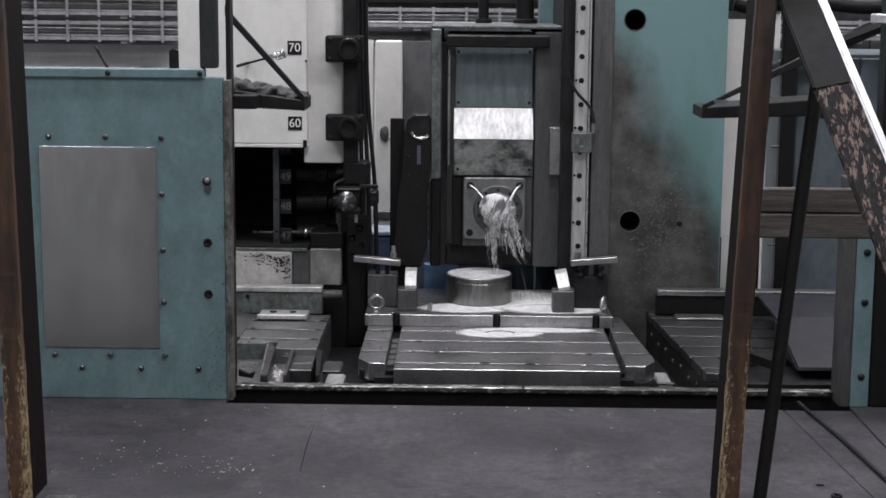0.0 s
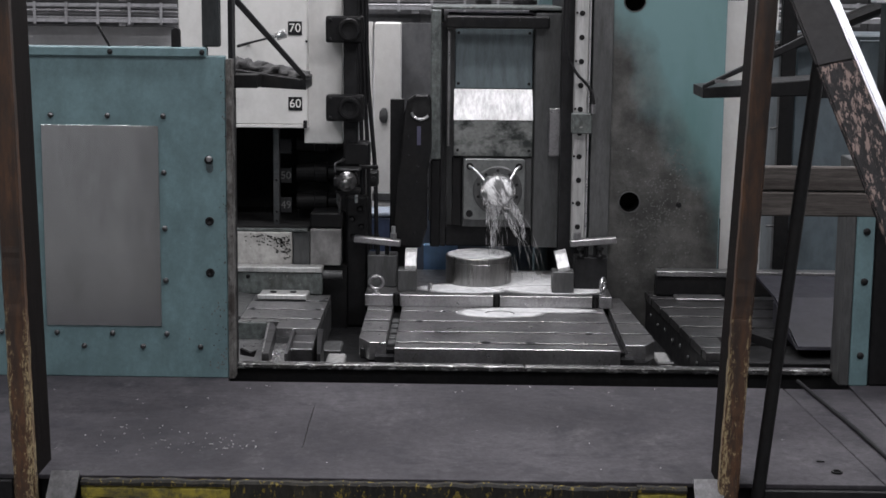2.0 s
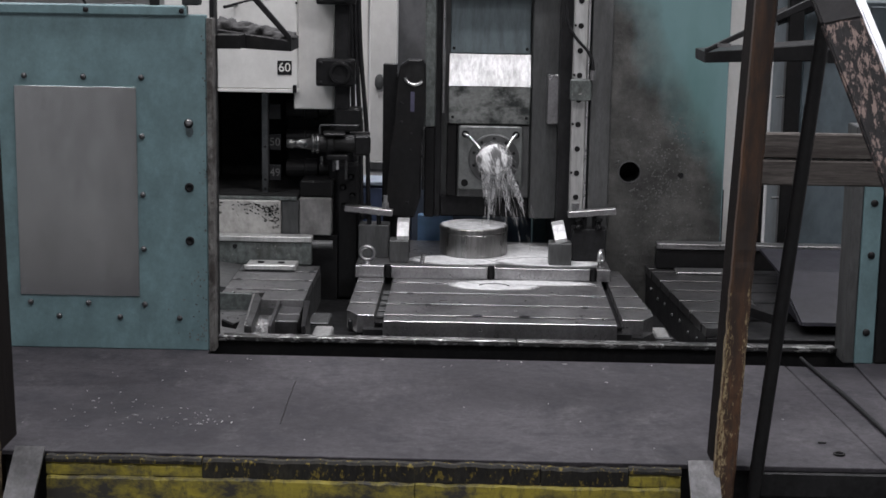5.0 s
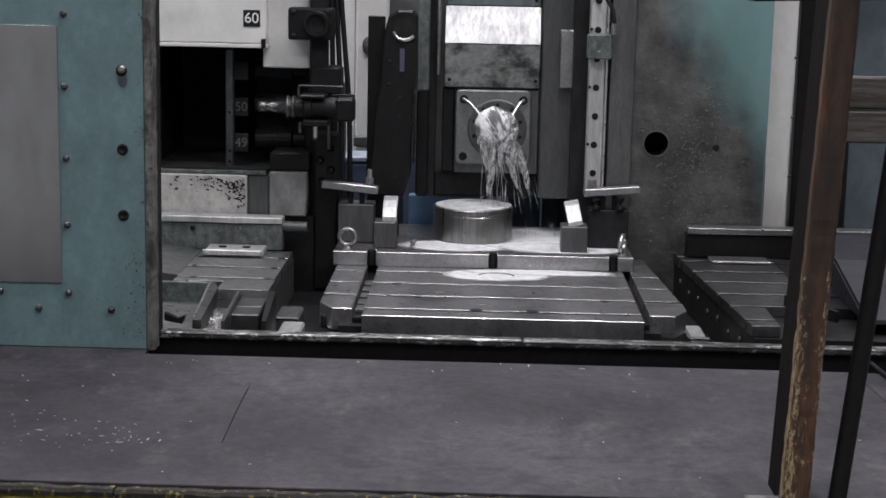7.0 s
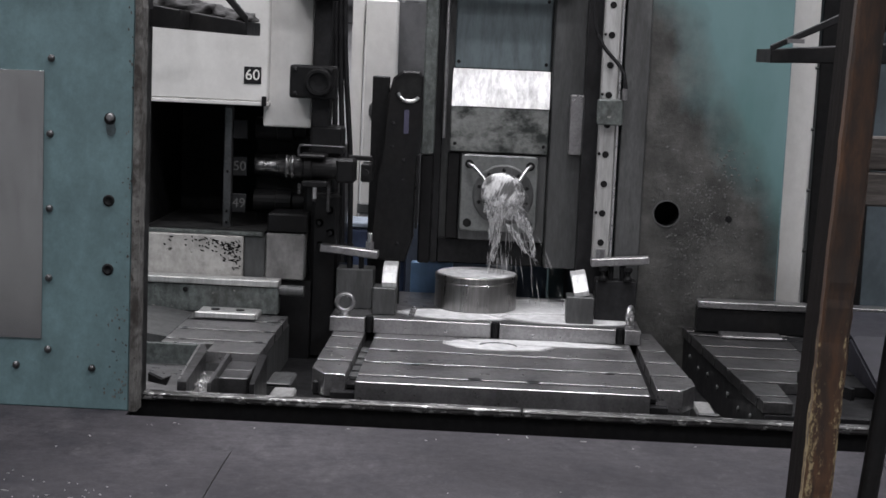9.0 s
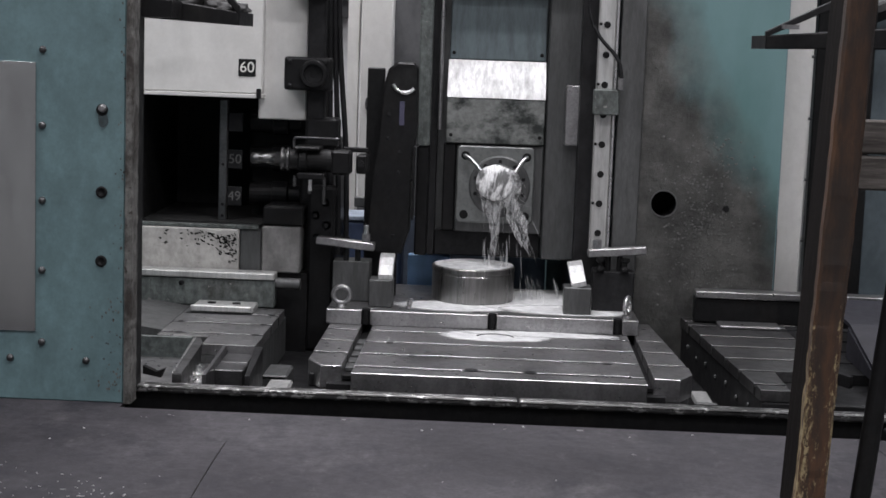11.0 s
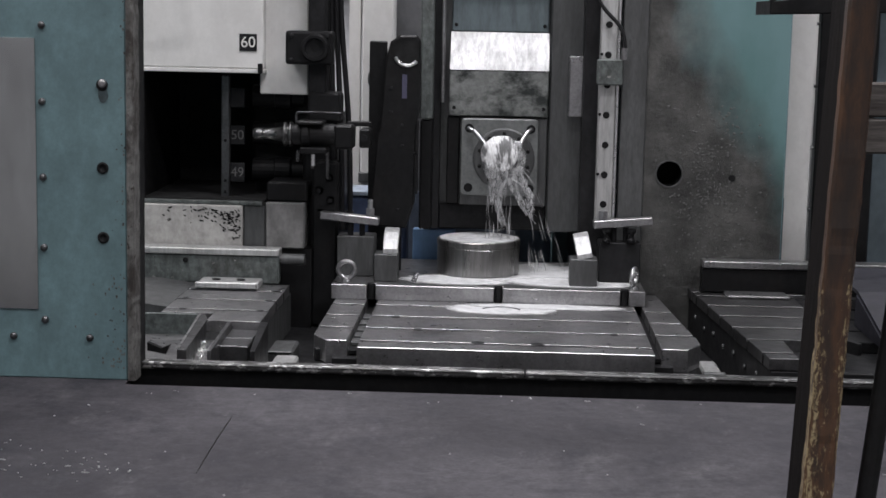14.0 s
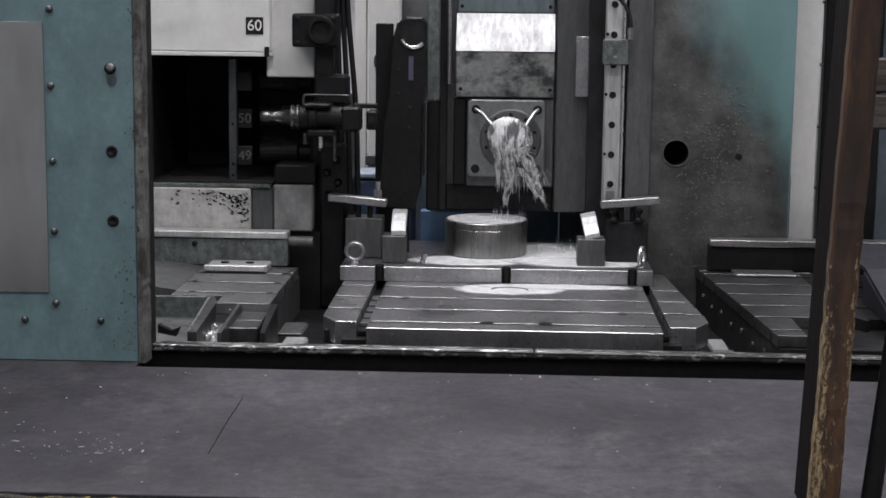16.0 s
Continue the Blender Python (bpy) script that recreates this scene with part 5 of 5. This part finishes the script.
part("grey_bar", box(B(), -0.882, -0.856, 1.29, 1.32, 0.27, 0.66, 0.003), DIMSTEEL, mag)
for z in (0.30, 0.335, 0.46):
    part("bar_bolt", lathe(B(), [(0.005, 0), (0.005, -0.002), (0.002, -0.003)], (-0.868, 1.289, z), "y", 8), BLACK, mag)
part("latch", box(B(), -0.752, -0.738, 1.18, 1.194, 0.672, 0.702, 0.002), BLACK, mag)
part("panel_screw", lathe(B(), [(0.005, 0), (0.005, -0.003), (0.002, -0.004)], (-0.74, 1.199, 1.0), "y", 8), BLACK, mag)
for z, text in ((0.764, "60"), (1.049, "70")):
    pl = part("number_plate", box(B(), -0.81, -0.757, 1.1965, 1.1995, z - 0.026, z + 0.026, 0.001), RUBBER, mag, "black number plate")
    letters(text, 0.046, PALE, pl, pose(-0.7835, 1.196, z, 90, 0, 0), "digits")
for z in (0.753, 1.048):
    br = part("tool_bracket", box(B(), -0.663, -0.52, 1.14, 1.20, z - 0.05, z + 0.05, 0.008, 2), BLACK, mag, "black oily tool bracket")
    part("boss", lathe(B(), [(0.043, 0), (0.043, -0.012), (0.038, -0.018), (0.030, -0.018), (0.028, -0.008), (0.012, -0.006), (0.0, -0.006)], (-0.573, 1.1395, z), "y", 28), BLACK, br, "oily round boss")
    for dx, dz in ((0.034, 0.036), (-0.072, 0.036), (-0.072, -0.036)):
        part("bolt", lathe(B(), [(0.007, 0), (0.007, -0.006), (0.003, -0.008)], (-0.573 + dx, 1.1395, z + dz), "y", 8), DARKCAST, br)
    part("bracket_arm", box(B(), -0.66, -0.60, 1.20, 1.25, z - 0.04, z + 0.04), BLACK, br)
part("spine", box(B(), -0.60, -0.545, 1.19, 1.26, 0.56, 1.75, 0.006), DARKCAST, mag, "oily dark spine post")
part("spine_box", box(B(), -0.60, -0.50, 1.18, 1.28, 0.53, 0.62, 0.008), BLACK, mag)
for k, (x, dx) in enumerate(((-0.545, 0.02), (-0.53, 0.03), (-0.515, 0.04))):
    t = thing("hydraulic_hose", (x, 1.3, 0.3), "black hydraulic hose hanging beside the magazine", "hose", "hydraulic hoses")
    part("hose", tube(B(), [(x, 1.30, 1.8), (x + 0.004, 1.30, 1.2), (x + 0.012, 1.3, 0.85), (x + dx, 1.3, 0.5), (x + dx + 0.005, 1.32, 0.22)], 0.0085, 10), RUBBER, t, smooth=True)
    part("fitting", cyl(B(), (x + dx + 0.005, 1.32, 0.18), (x + dx + 0.005, 1.32, 0.24), 0.012, seg=12), DARKCAST, t)
mag.location += Vector((0.010, 0, -0.006))
mech = thing("magazine_drive", (-0.55, 1.35, 0.1), "black greasy drive castings of the tool magazine", "machine drive")
part("casting", box(B(), -0.62, -0.515, 1.32, 1.7, 0.02, 0.53, 0.01), BLACK, mech)
part("leg", box(B(), -0.585, -0.50, 1.25, 1.32, -0.12, 0.40, 0.01), BLACK, mech)
for k, (x, z) in enumerate(((-0.56, 0.31), (-0.53, 0.35), (-0.525, 0.28), (-0.555, 0.24))):
    part("valve", cyl(B(), (x, 1.25, z), (x, 1.33, z), 0.016, seg=14, bevel=0.003), DARKCAST, mech)
    part("valve_tip", cyl(B(), (x, 1.235, z), (x, 1.25, z), 0.007, seg=10), DARKCAST, mech)
t = thing("blue_bin", (-0.46, 1.9, -0.12), "faded blue bin behind the magazine drive", "bin")
part("bin", box(B(), -0.56, -0.33, 1.92, 2.1, -0.12, 0.22, 0.01), surface("faded_blue", (0.06, 0.085, 0.16), 0.5), t)
part("lid", box(B(), -0.565, -0.325, 1.915, 2.105, 0.221, 0.24, 0.004), surface("pale_blue_lid", (0.3, 0.35, 0.42), 0.5), t)

# carousel chain, which runs downwards for a second
chain = thing("tool_chain", (-0.75, 1.4, 0.4), "dark tool chain with numbered pockets", "tool chain")
for k, text in enumerate(("46", "47", "48", "49", "50", "51", "52")):
    z = 0.470 + 0.116 * (k - 4)
    lk = part("link", box(B(), -0.846, -0.80, 1.30, 1.306, z - 0.03, z + 0.03, 0.002), RUBBER, chain, "black number plate")
    if k < 5:
        letters(text, 0.042, DIMPALE, lk, pose(-0.8225, 1.2995, z, 90, 0, 0), "digits")
    pk = part("pocket", lathe(B(), [(0.036, -0.10), (0.036, -0.03), (0.042, -0.028), (0.042, 0.02), (0.03, 0.025), (0.03, 0.06)], (-0.69, 1.42, z), "x", 20), BLACK, chain, "dark tool pocket")
    part("taper", cyl(B(), (-0.63, 1.42, z), (-0.595, 1.42, z), 0.025, 0.016, seg=18), BLACK, pk)
lt2 = part("long_tool", lathe(B(), [(0.004, 0.0), (0.005, 0.10), (0.008, 0.105), (0.009, 0.20), (0.018, 0.203), (0.018, 0.212), (0.011, 0.215), (0.011, 0.30), (0.006, 0.305), (0.006, 0.34)], (-0.955, 1.33, 0.131), "x", 16), BRIGHT, chain, "long bright boring tool", True)

# gripper arm that swings a tool round from facing the hall to facing the chain
grip = thing("tool_gripper", (-0.50, 1.12, 0.490), "black oily tool gripper holding a tapered tool", "tool gripper")
GX, GY, GZ = -0.50, 1.12, 0.490
part("sleeve", lathe(B(), [(0.030, 0.02), (0.034, -0.01), (0.034, -0.07), (0.040, -0.075), (0.040, -0.095), (0.031, -0.10), (0.031, -0.125)], (GX, GY, GZ), "y", 24), BLACK, grip, smooth=False)
hold = part("tool_holder", lathe(B(), [(0.036, -0.126), (0.036, -0.135), (0.029, -0.138), (0.029, -0.142), (0.036, -0.145), (0.036, -0.152), (0.022, -0.155), (0.013, -0.215), (0.016, -0.217), (0.016, -0.24), (0.009, -0.245)], (GX, GY, GZ), "y", 24), OILED, grip, "oily steel tapered tool holder", True)
part("drive_key", box(B(), GX - 0.05, GX - 0.03, GY - 0.13, GY - 0.05, GZ - 0.02, GZ + 0.012, 0.003), DARKCAST, grip)
part("jaw", box(B(), GX - 0.048, GX + 0.048, GY - 0.11, GY - 0.03, GZ + 0.032, GZ + 0.043, 0.004), BLACK, grip)
part("jaw", box(B(), GX - 0.045, GX + 0.045, GY - 0.10, GY - 0.02, GZ - 0.055, GZ - 0.036, 0.004), BLACK, grip)
part("jaw_pin", cyl(B(), (GX + 0.03, GY - 0.06, GZ - 0.09), (GX + 0.03, GY - 0.06, GZ - 0.05), 0.006, seg=10), BRIGHT, grip)
part("wrist", box(B(), GX - 0.035, GX + 0.035, GY + 0.0, GY + 0.06, GZ - 0.04, GZ + 0.034, 0.008), BLACK, grip)
part("guard_wire", tube(B(), [(GX - 0.045, GY - 0.12, GZ + 0.03), (GX - 0.045, GY - 0.12, GZ + 0.058), (GX - 0.04, GY - 0.10, GZ + 0.064), (GX - 0.02, GY + 0.02, GZ + 0.064)], 0.004, 8), DIMSTEEL, grip, "thin bent steel wire", True)
for dy, dz in ((-0.115, -0.085), (-0.07, -0.105), (-0.025, -0.135)):
    part("finger", cyl(B(), (GX - 0.035, GY + dy, GZ + dz), (GX - 0.035, GY + dy, GZ - 0.05), 0.0055, seg=10, bevel=0.002), OILED, grip)
slide = thing("gripper_slide", (-0.47, 1.10, 0.52), "black slide rod carrying the tool gripper", "slide")
part("rod", box(B(), -0.50, -0.425, 1.165, 1.18, 0.515, 0.53, 0.003), BLACK, slide)
part("clevis", box(B(), -0.455, -0.423, 1.10, 1.185, 0.455, 0.512, 0.005), BLACK, slide)
part("pin", cyl(B(), (-0.44, 1.09, 0.485), (-0.44, 1.10, 0.485), 0.01, seg=12), DARKCAST, slide)

# ---- tilted trays on struts on both sides of the opening ----


def tray(s, x_wall, x_tip, label, drop=0.0):
    t = thing("tilted_tray", (x_wall, 0.25, 0.9), label, "tray", "trays beside the opening")
    part("board", prism(B(), [(x_wall, 0.90), (x_wall, 0.955), (x_tip, 0.92), (x_tip, 0.888)], "y", 0.2, 0.42, 0.003), BLACK, t)
    bm = B()
    prism(bm, [(x_wall, 1.185), (x_wall, 1.215), (x_tip, 0.935), (x_tip, 0.912)] if s < 0 else [(x_wall, 1.10), (x_wall, 1.13), (x_tip, 0.93), (x_tip, 0.916)], "y", 0.2, 0.22, 0.002)
    part("strut", bm, DARKCAST, t)
    part("wall_bracket", box(B(), min(x_wall, x_wall - s * 0.05), max(x_wall, x_wall - s * 0.05) + (0.06 if s < 0 else 0.1), 0.085, 0.20, 0.90, 0.94), BLACK, t)
    t.location.z -= drop
    return t


t = tray(-1, -0.885, -0.636, "black tilted tray on a strut, heaped with dark cloth", 0.010)
RAG = surface("oily_rag", (0.028, 0.027, 0.027), 0.85, grain=40, grainy=0.5, bump=0.6)
for k in range(5):
    solo("oily_rag", blob(B(), (-0.855 + 0.045 * k, 0.30 + 0.02 * (k % 2), 0.942 - 0.006 * k), (0.045, 0.07, 0.030 - 0.003 * k), 0.55, 2.2, 3, k * 2.1), RAG, "crumpled oily grey rag on the black tray", "rag", "rags on the tray", smooth=True)
t = tray(1, 1.02, 0.624, "black tilted tray on a strut beside the column", 0.022)
part("hinge_bolt", box(B(), 0.66, 0.70, 0.19, 0.2, 0.915, 0.925), STEEL, t)
t = thing("work_lamp", (-0.80, 0.9, 1.0), "small chrome machine lamp on a thin arm", "lamp")
part("head", cyl(B(), (-0.81, 0.9, 1.02), (-0.775, 0.9, 1.035), 0.014, 0.018, seg=18, bevel=0.002), BRIGHT, t)
part("arm", tube(B(), [(-0.95, 0.92, 0.985), (-0.88, 0.91, 1.005), (-0.81, 0.9, 1.022)], 0.004, 8), DARKCAST, t)
part("joint", cyl(B(), (-0.825, 0.885, 1.018), (-0.825, 0.915, 1.018), 0.012, seg=16), BRIGHT, t)
part("post", cyl(B(), (-0.95, 0.92, 0.985), (-0.95, 1.2, 0.985), 0.006, seg=8), DARKCAST, t)

# ---- background: pillar, dull panel, cable trays, cabinets ----
t = thing("white_pillar", (-0.53, 2.55, -0.12), "white painted steel pillar behind the machine", "pillar")
part("shaft", box(B(), -0.545, -0.424, 2.5, 2.62, -0.12, 1.035, 0.006), WHITE, t)
part("foot_band", box(B(), -0.553, -0.416, 2.49, 2.63, 0.21, 0.25, 0.004), GREY, t)
part("side_strip", box(B(), -0.60, -0.556, 2.55, 2.6, -0.12, 1.035), WHITE, t)
part("switch", blob(B(), (-0.50, 2.492, 0.61), (0.022, 0.012, 0.036), 0.15, 1.5, 2), GREY, t)
solo("grey_partition", box(B(), -0.423, -0.19, 2.62, 2.66, -0.12, 1.03), DULLGREY, "dull grey partition sheet behind the machine", "partition")
solo("partition_base", box(B(), -0.9, 0.2, 2.3, 2.34, -0.12, 0.20), surface("grey_blue_base", (0.09, 0.11, 0.15), 0.6), "low blue-grey base panel behind the machine", "panel")


def cable_tray(x0, x1, y, z):
    t = thing("cable_tray", ((x0 + x1) / 2, y, z), "galvanised cable tray with rungs and grey cables on the far wall", "cable tray", "cable trays")
    for dz in (0.0, 0.085):
        part("side_rail", box(B(), x0, x1, y, y + 0.015, z + dz, z + dz + 0.018), PIPES, t)
    n = int((x1 - x0) / 0.17)
    for k in range(n):
        x = x0 + (k + 0.5) * (x1 - x0) / n
        part("rung", box(B(), x - 0.007, x + 0.007, y - 0.01, y, z - 0.01, z + 0.11), PIPES, t)
    for x in (x0 + 0.3, (x0 + x1) / 2, x1 - 0.3):
        part("bracket", box(B(), x - 0.02, x + 0.02, y + 0.015, 4.2, z - 0.02, z - 0.001), PIPES, t)
    for k in range(4):
        zz = z + 0.018 + 0.019 * k
        part("cable", tube(B(), [(x0, y + 0.05, zz), (x0 + (x1 - x0) * 0.5, y + 0.05, zz + 0.006), (x1, y + 0.05, zz)], 0.009, 6), DULLGREY if k % 2 else PIPES, t)
    return t


for x0, x1, z in ((-3.6, -1.70, 0.985), (-3.6, -1.70, 1.12), (-1.3, 0.5, 1.07), (-3.6, 2.6, 1.27), (1.2, 2.8, 1.02)):
    cable_tray(x0, x1, 3.9, z)
for k, (z, r) in enumerate(((1.235, 0.03), (1.40, 0.04), (1.48, 0.025))):
    t = thing("wall_pipe", (0, 4.0, z), "grey service pipe along the far wall", "pipe", "wall pipes")
    part("pipe", cyl(B(), (-4.5, 4.05, z), (4.0, 4.05, z), r, seg=14), PIPES if k % 2 else DULLGREY, t)
    for x in (-3.2, -2.2, -0.9, 0.2, 1.7):
        part("clip", box(B(), x - 0.02, x + 0.02, 4.0, 4.195, z - r - 0.012, z + r + 0.012), GREY, t)
t = thing("wall_bulkhead", (0, 4.1, 1.4), "grey bulkhead band behind the cable trays", "bulkhead")
for k in range(9):
    x = -4.5 + 0.945 * k
    part("panel", box(B(), x, x + 0.94, 4.12, 4.195, 0.955, 2.2, 0.004), DULLGREY, t)

cab = thing("control_cabinet", (1.55, 1.9, -0.75), "blue-grey steel control cabinet behind the side rail", "cabinet")
CABP = surface("cabinet_blue_grey", (0.09, 0.115, 0.13), 0.45, dirt=(0.08, 0.1, 0.11), scale=2, grain=70, grainy=0.1, bump=0.04)
part("carcass", box(B(), 1.24, 2.3, 1.83, 2.4, -0.75, 1.02, 0.006), CABP, cab)
for x0, x1 in ((1.25, 1.50), (1.51, 1.80), (1.81, 2.28)):
    dd = part("door", box(B(), x0, x1, 1.81, 1.829, -0.7, 1.0, 0.004), CABP, cab)
    part("handle", box(B(), x1 - 0.03, x1 - 0.018, 1.79, 1.81, 0.1, 0.2, 0.003), BLACK, dd)
for x, z1, w in ((1.045, 1.9, 0.032), (1.17, 1.5, 0.03), (1.60, 1.7, 0.015)):
    t = thing("dark_stanchion", (x, 1.6, -0.12), "dark steel stanchion behind the column", "stanchion", "dark stanchions")
    part("shaft", box(B(), x - w, x + w, 1.58, 1.63, -0.12, z1, 0.004), BLACK, t)
    part("foot", box(B(), x - w - 0.02, x + w + 0.02, 1.56, 1.65, -0.12, -0.10), BLACK, t)
    for k in range(4):
        part("step_pin", cyl(B(), (x - w, 1.6, 0.25 + 0.2 * k), (x - w - 0.03, 1.6, 0.25 + 0.2 * k), 0.005, seg=8), GREY, t)
t = thing("pale_frame", (1.3, 2.9, -0.75), "pale window-like frame of a machine behind the column", "frame")
part("post", box(B(), 1.22, 1.30, 2.9, 2.95, -0.75, 1.3, 0.004), WHITE, t)
part("post", box(B(), 1.34, 1.38, 2.9, 2.95, -0.75, 1.3, 0.004), WHITE, t)
part("beam", box(B(), 1.1, 2.4, 2.88, 2.899, 1.18, 1.3, 0.004), BLACK, t)
t = thing("black_manifold", (1.25, 1.655, 1.1), "black machine pipework above the tray", "pipework")
part("manifold", tube(B(), [(0.95, 1.655, 1.22), (1.05, 1.655, 1.20), (1.2, 1.655, 1.235), (1.5, 1.655, 1.21), (1.9, 1.655, 1.25)], 0.03, 12), BLACK, t, smooth=True)
part("elbow", tube(B(), [(0.93, 1.66, 1.02), (0.97, 1.66, 1.09), (1.05, 1.66, 1.10)], 0.006, 8), BLACK, t, smooth=True)
part("brace", tube(B(), [(1.1, 1.655, 0.95), (1.5, 1.655, 1.12), (1.95, 1.655, 1.3)], 0.03, 8), BLACK, t)

# ---- coolant thrown from the cutter, in rigid drops and streaks ----
random.seed(21)
veil = []
# x, z, half width, half height, kind: cap on the cutter, falling sheet, or spray thrown to the side
SHEETS = ((-0.001, 0.420, 0.060, 0.056, 0), (-0.026, 0.385, 0.026, 0.036, 1), (0.036, 0.446, 0.022, 0.014, 1), (0.045, 0.415, 0.022, 0.010, 1), (0.040, 0.388, 0.024, 0.012, 1),
          (-0.006, 0.380, 0.034, 0.030, 1), (-0.028, 0.338, 0.009, 0.052, 1), (-0.010, 0.325, 0.010, 0.060, 1), (0.010, 0.342, 0.008, 0.046, 1), (-0.004, 0.262, 0.010, 0.055, 1), (0.034, 0.360, 0.018, 0.020, 1),
          (0.062, 0.352, 0.011, 0.034, 2), (0.080, 0.315, 0.010, 0.040, 2), (0.098, 0.270, 0.008, 0.042, 2), (0.060, 0.285, 0.010, 0.050, 2))
for k, (x, z, sx, sz, kind) in enumerate(SHEETS):
    at = (x, 1.326 - 0.003 * (k % 3), z)
    v = part("coolant_sheet", blob(B(), (0, 0, 0), (sx, 0.007 if kind else 0.018, sz), 0.9 if kind else 0.14, 3.4 if kind else 1.6, 3, k * 3.7), TORN if kind else CAP, None, smooth=True)
    if kind == 2:
        v.data.transform(Matrix.Rotation(radians(-24), 4, "Y"))
    v.location = at
    tagged(v, "torn milky sheet of coolant on the spinning cutter", "coolant", "coolant sheets")
    for n in range(1 if kind == 0 else 2):
        x0, z0 = x + random.gauss(0, sx * 0.5), z - sz * random.uniform(0.2, 0.6)
        drift, long = random.gauss(0.010 + 0.25 * max(x, 0), 0.006), random.uniform(0.03, 0.08)
        line = [(x0 + drift * f * f + random.gauss(0, 0.002), at[1] - 0.004 - 0.006 * math.sin(f * 2.2), z0 - long * (0.4 * f + 0.6 * f * f)) for f in (0, 0.25, 0.5, 0.75, 1.0)]
        part("strand", tube(B(), line, random.uniform(0.0007, 0.002), 6, 0.0004), STREAM, v, smooth=True)
    veil.append((v, at, k))

drops = []
for k in range(95):
    long = random.uniform(0.010, 0.050)
    thick = random.uniform(0.0006, 0.0017)
    bm = lathe(B(), [(0.0004, -long), (thick * 0.6, -long * 0.5), (thick, 0.0), (thick * 0.9, long * 0.35), (thick * 0.3, long * 0.55)], (0, 0, 0), "z", 7)
    for v in bm.verts:
        v.co += Vector((noise.noise(v.co * 60 + Vector((k, 0, 0))), noise.noise(v.co * 60 + Vector((0, k, 0))), 0)) * 0.003
    d = part("coolant_streak", bm, STREAM if k % 7 else FOAM, None, smooth=True)
    tagged(d, "falling streak of milky coolant below the cutter", "coolant", "coolant streaks")
    drops.append((d, k))


def drop_path(k, rnd):
    """Start, velocity and fall time of one streak."""
    if k % 5 < 3:
        p = Vector((rnd.uniform(-0.045, 0.035), 1.325 + rnd.uniform(-0.02, 0.02), rnd.uniform(0.33, 0.39)))
        v = Vector((rnd.uniform(-0.05, 0.16), rnd.uniform(-0.05, 0.1), rnd.uniform(-0.9, -0.3)))
        floor_z = PT + 0.12
    else:
        p = Vector((rnd.uniform(0.03, 0.06), 1.33 + rnd.uniform(-0.02, 0.03), rnd.uniform(0.34, 0.40)))
        v = Vector((rnd.uniform(0.12, 0.72), rnd.uniform(0.0, 0.25), rnd.uniform(-0.6, 0.0)))
        floor_z = PT + 0.02
    fall = (v.z + math.sqrt(v.z ** 2 + 2 * 9.8 * (p.z - floor_z))) / 9.8
    return p, v, fall


def drop_pose(p, v, s):
    at = p + v * s + Vector((0, 0, -4.9 * s * s))
    way = v + Vector((0, 0, -9.8 * s))
    return Matrix.Translation(at) @ (-way).to_track_quat("Z", "Y").to_matrix().to_4x4()


def motions():
    # the cutter turns at five turns a second
    walk(cutter, [(n / 30, pose(CX, 1.41, CZ, 0, 60.0 * n, 0)) for n in range(481)])
    # the coolant sheets flutter on it
    for v, at, k in veil:
        rnd = random.Random(100 + k)
        walk(v, [(n / 10, pose(at[0] + rnd.uniform(-0.008, 0.008), at[1] + rnd.uniform(-0.003, 0.003), at[2] + rnd.uniform(-0.01, 0.01), rnd.uniform(-8, 8), rnd.uniform(-16, 16) if at[2] < 0.42 else rnd.uniform(-40, 40), 0)) for n in range(161)])
    # each streak falls, and starts again at the cutter
    for d, k in drops:
        rnd = random.Random(500 + k)
        t, rows = -rnd.uniform(0.0, 0.25), []
        while t < 16.0:
            p, v, fall = drop_path(k, rnd)
            for s in (0.0, 0.5, 1.0):
                n = round((t + fall * s) * 30)
                if 0 <= n <= 480 and (not rows or n > rows[-1][0]):
                    rows.append((n, drop_pose(p, v, fall * s)))
            t = max(t + fall, (rows[-1][0] if rows else 0) / 30) + 1 / 30
        if rows[0][0] > 0:
            rows.insert(0, (0, rows[0][1]))
        if rows[-1][0] < 480:
            rows.append((480, rows[-1][1]))
        walk(d, [(n / 30, m) for n, m in rows])
    # the chain runs down and stops
    walk(chain, [(t, pose(-0.75, 1.4, 0.4 + dz)) for t, dz in ((0, 0.188), (0.15, 0.172), (0.3, 0.145), (0.6, 0.085), (0.9, 0.03), (1.15, 0.0), (8, 0.0), (16, 0.0))])
    # the gripper swings its tool towards the chain
    walk(grip, [(t, pose(-0.50 + dx, 1.12, 0.490, 0, 0, a)) for t, a, dx in ((0, 0, -0.062), (2.2, 0, -0.062), (2.6, -12, -0.055), (3.0, -28, -0.05), (3.5, -46, -0.04), (4.0, -62, -0.03), (4.6, -76, -0.02), (5.4, -87, -0.005), (6.2, -90, 0.0), (16, -90, 0.0))])
    walk(slide, [(t, pose(-0.47 + dx, 1.10, 0.52)) for t, dx in ((0, -0.03), (6.8, -0.03), (7.1, -0.012), (7.6, 0.03), (16, 0.03))])


motions()
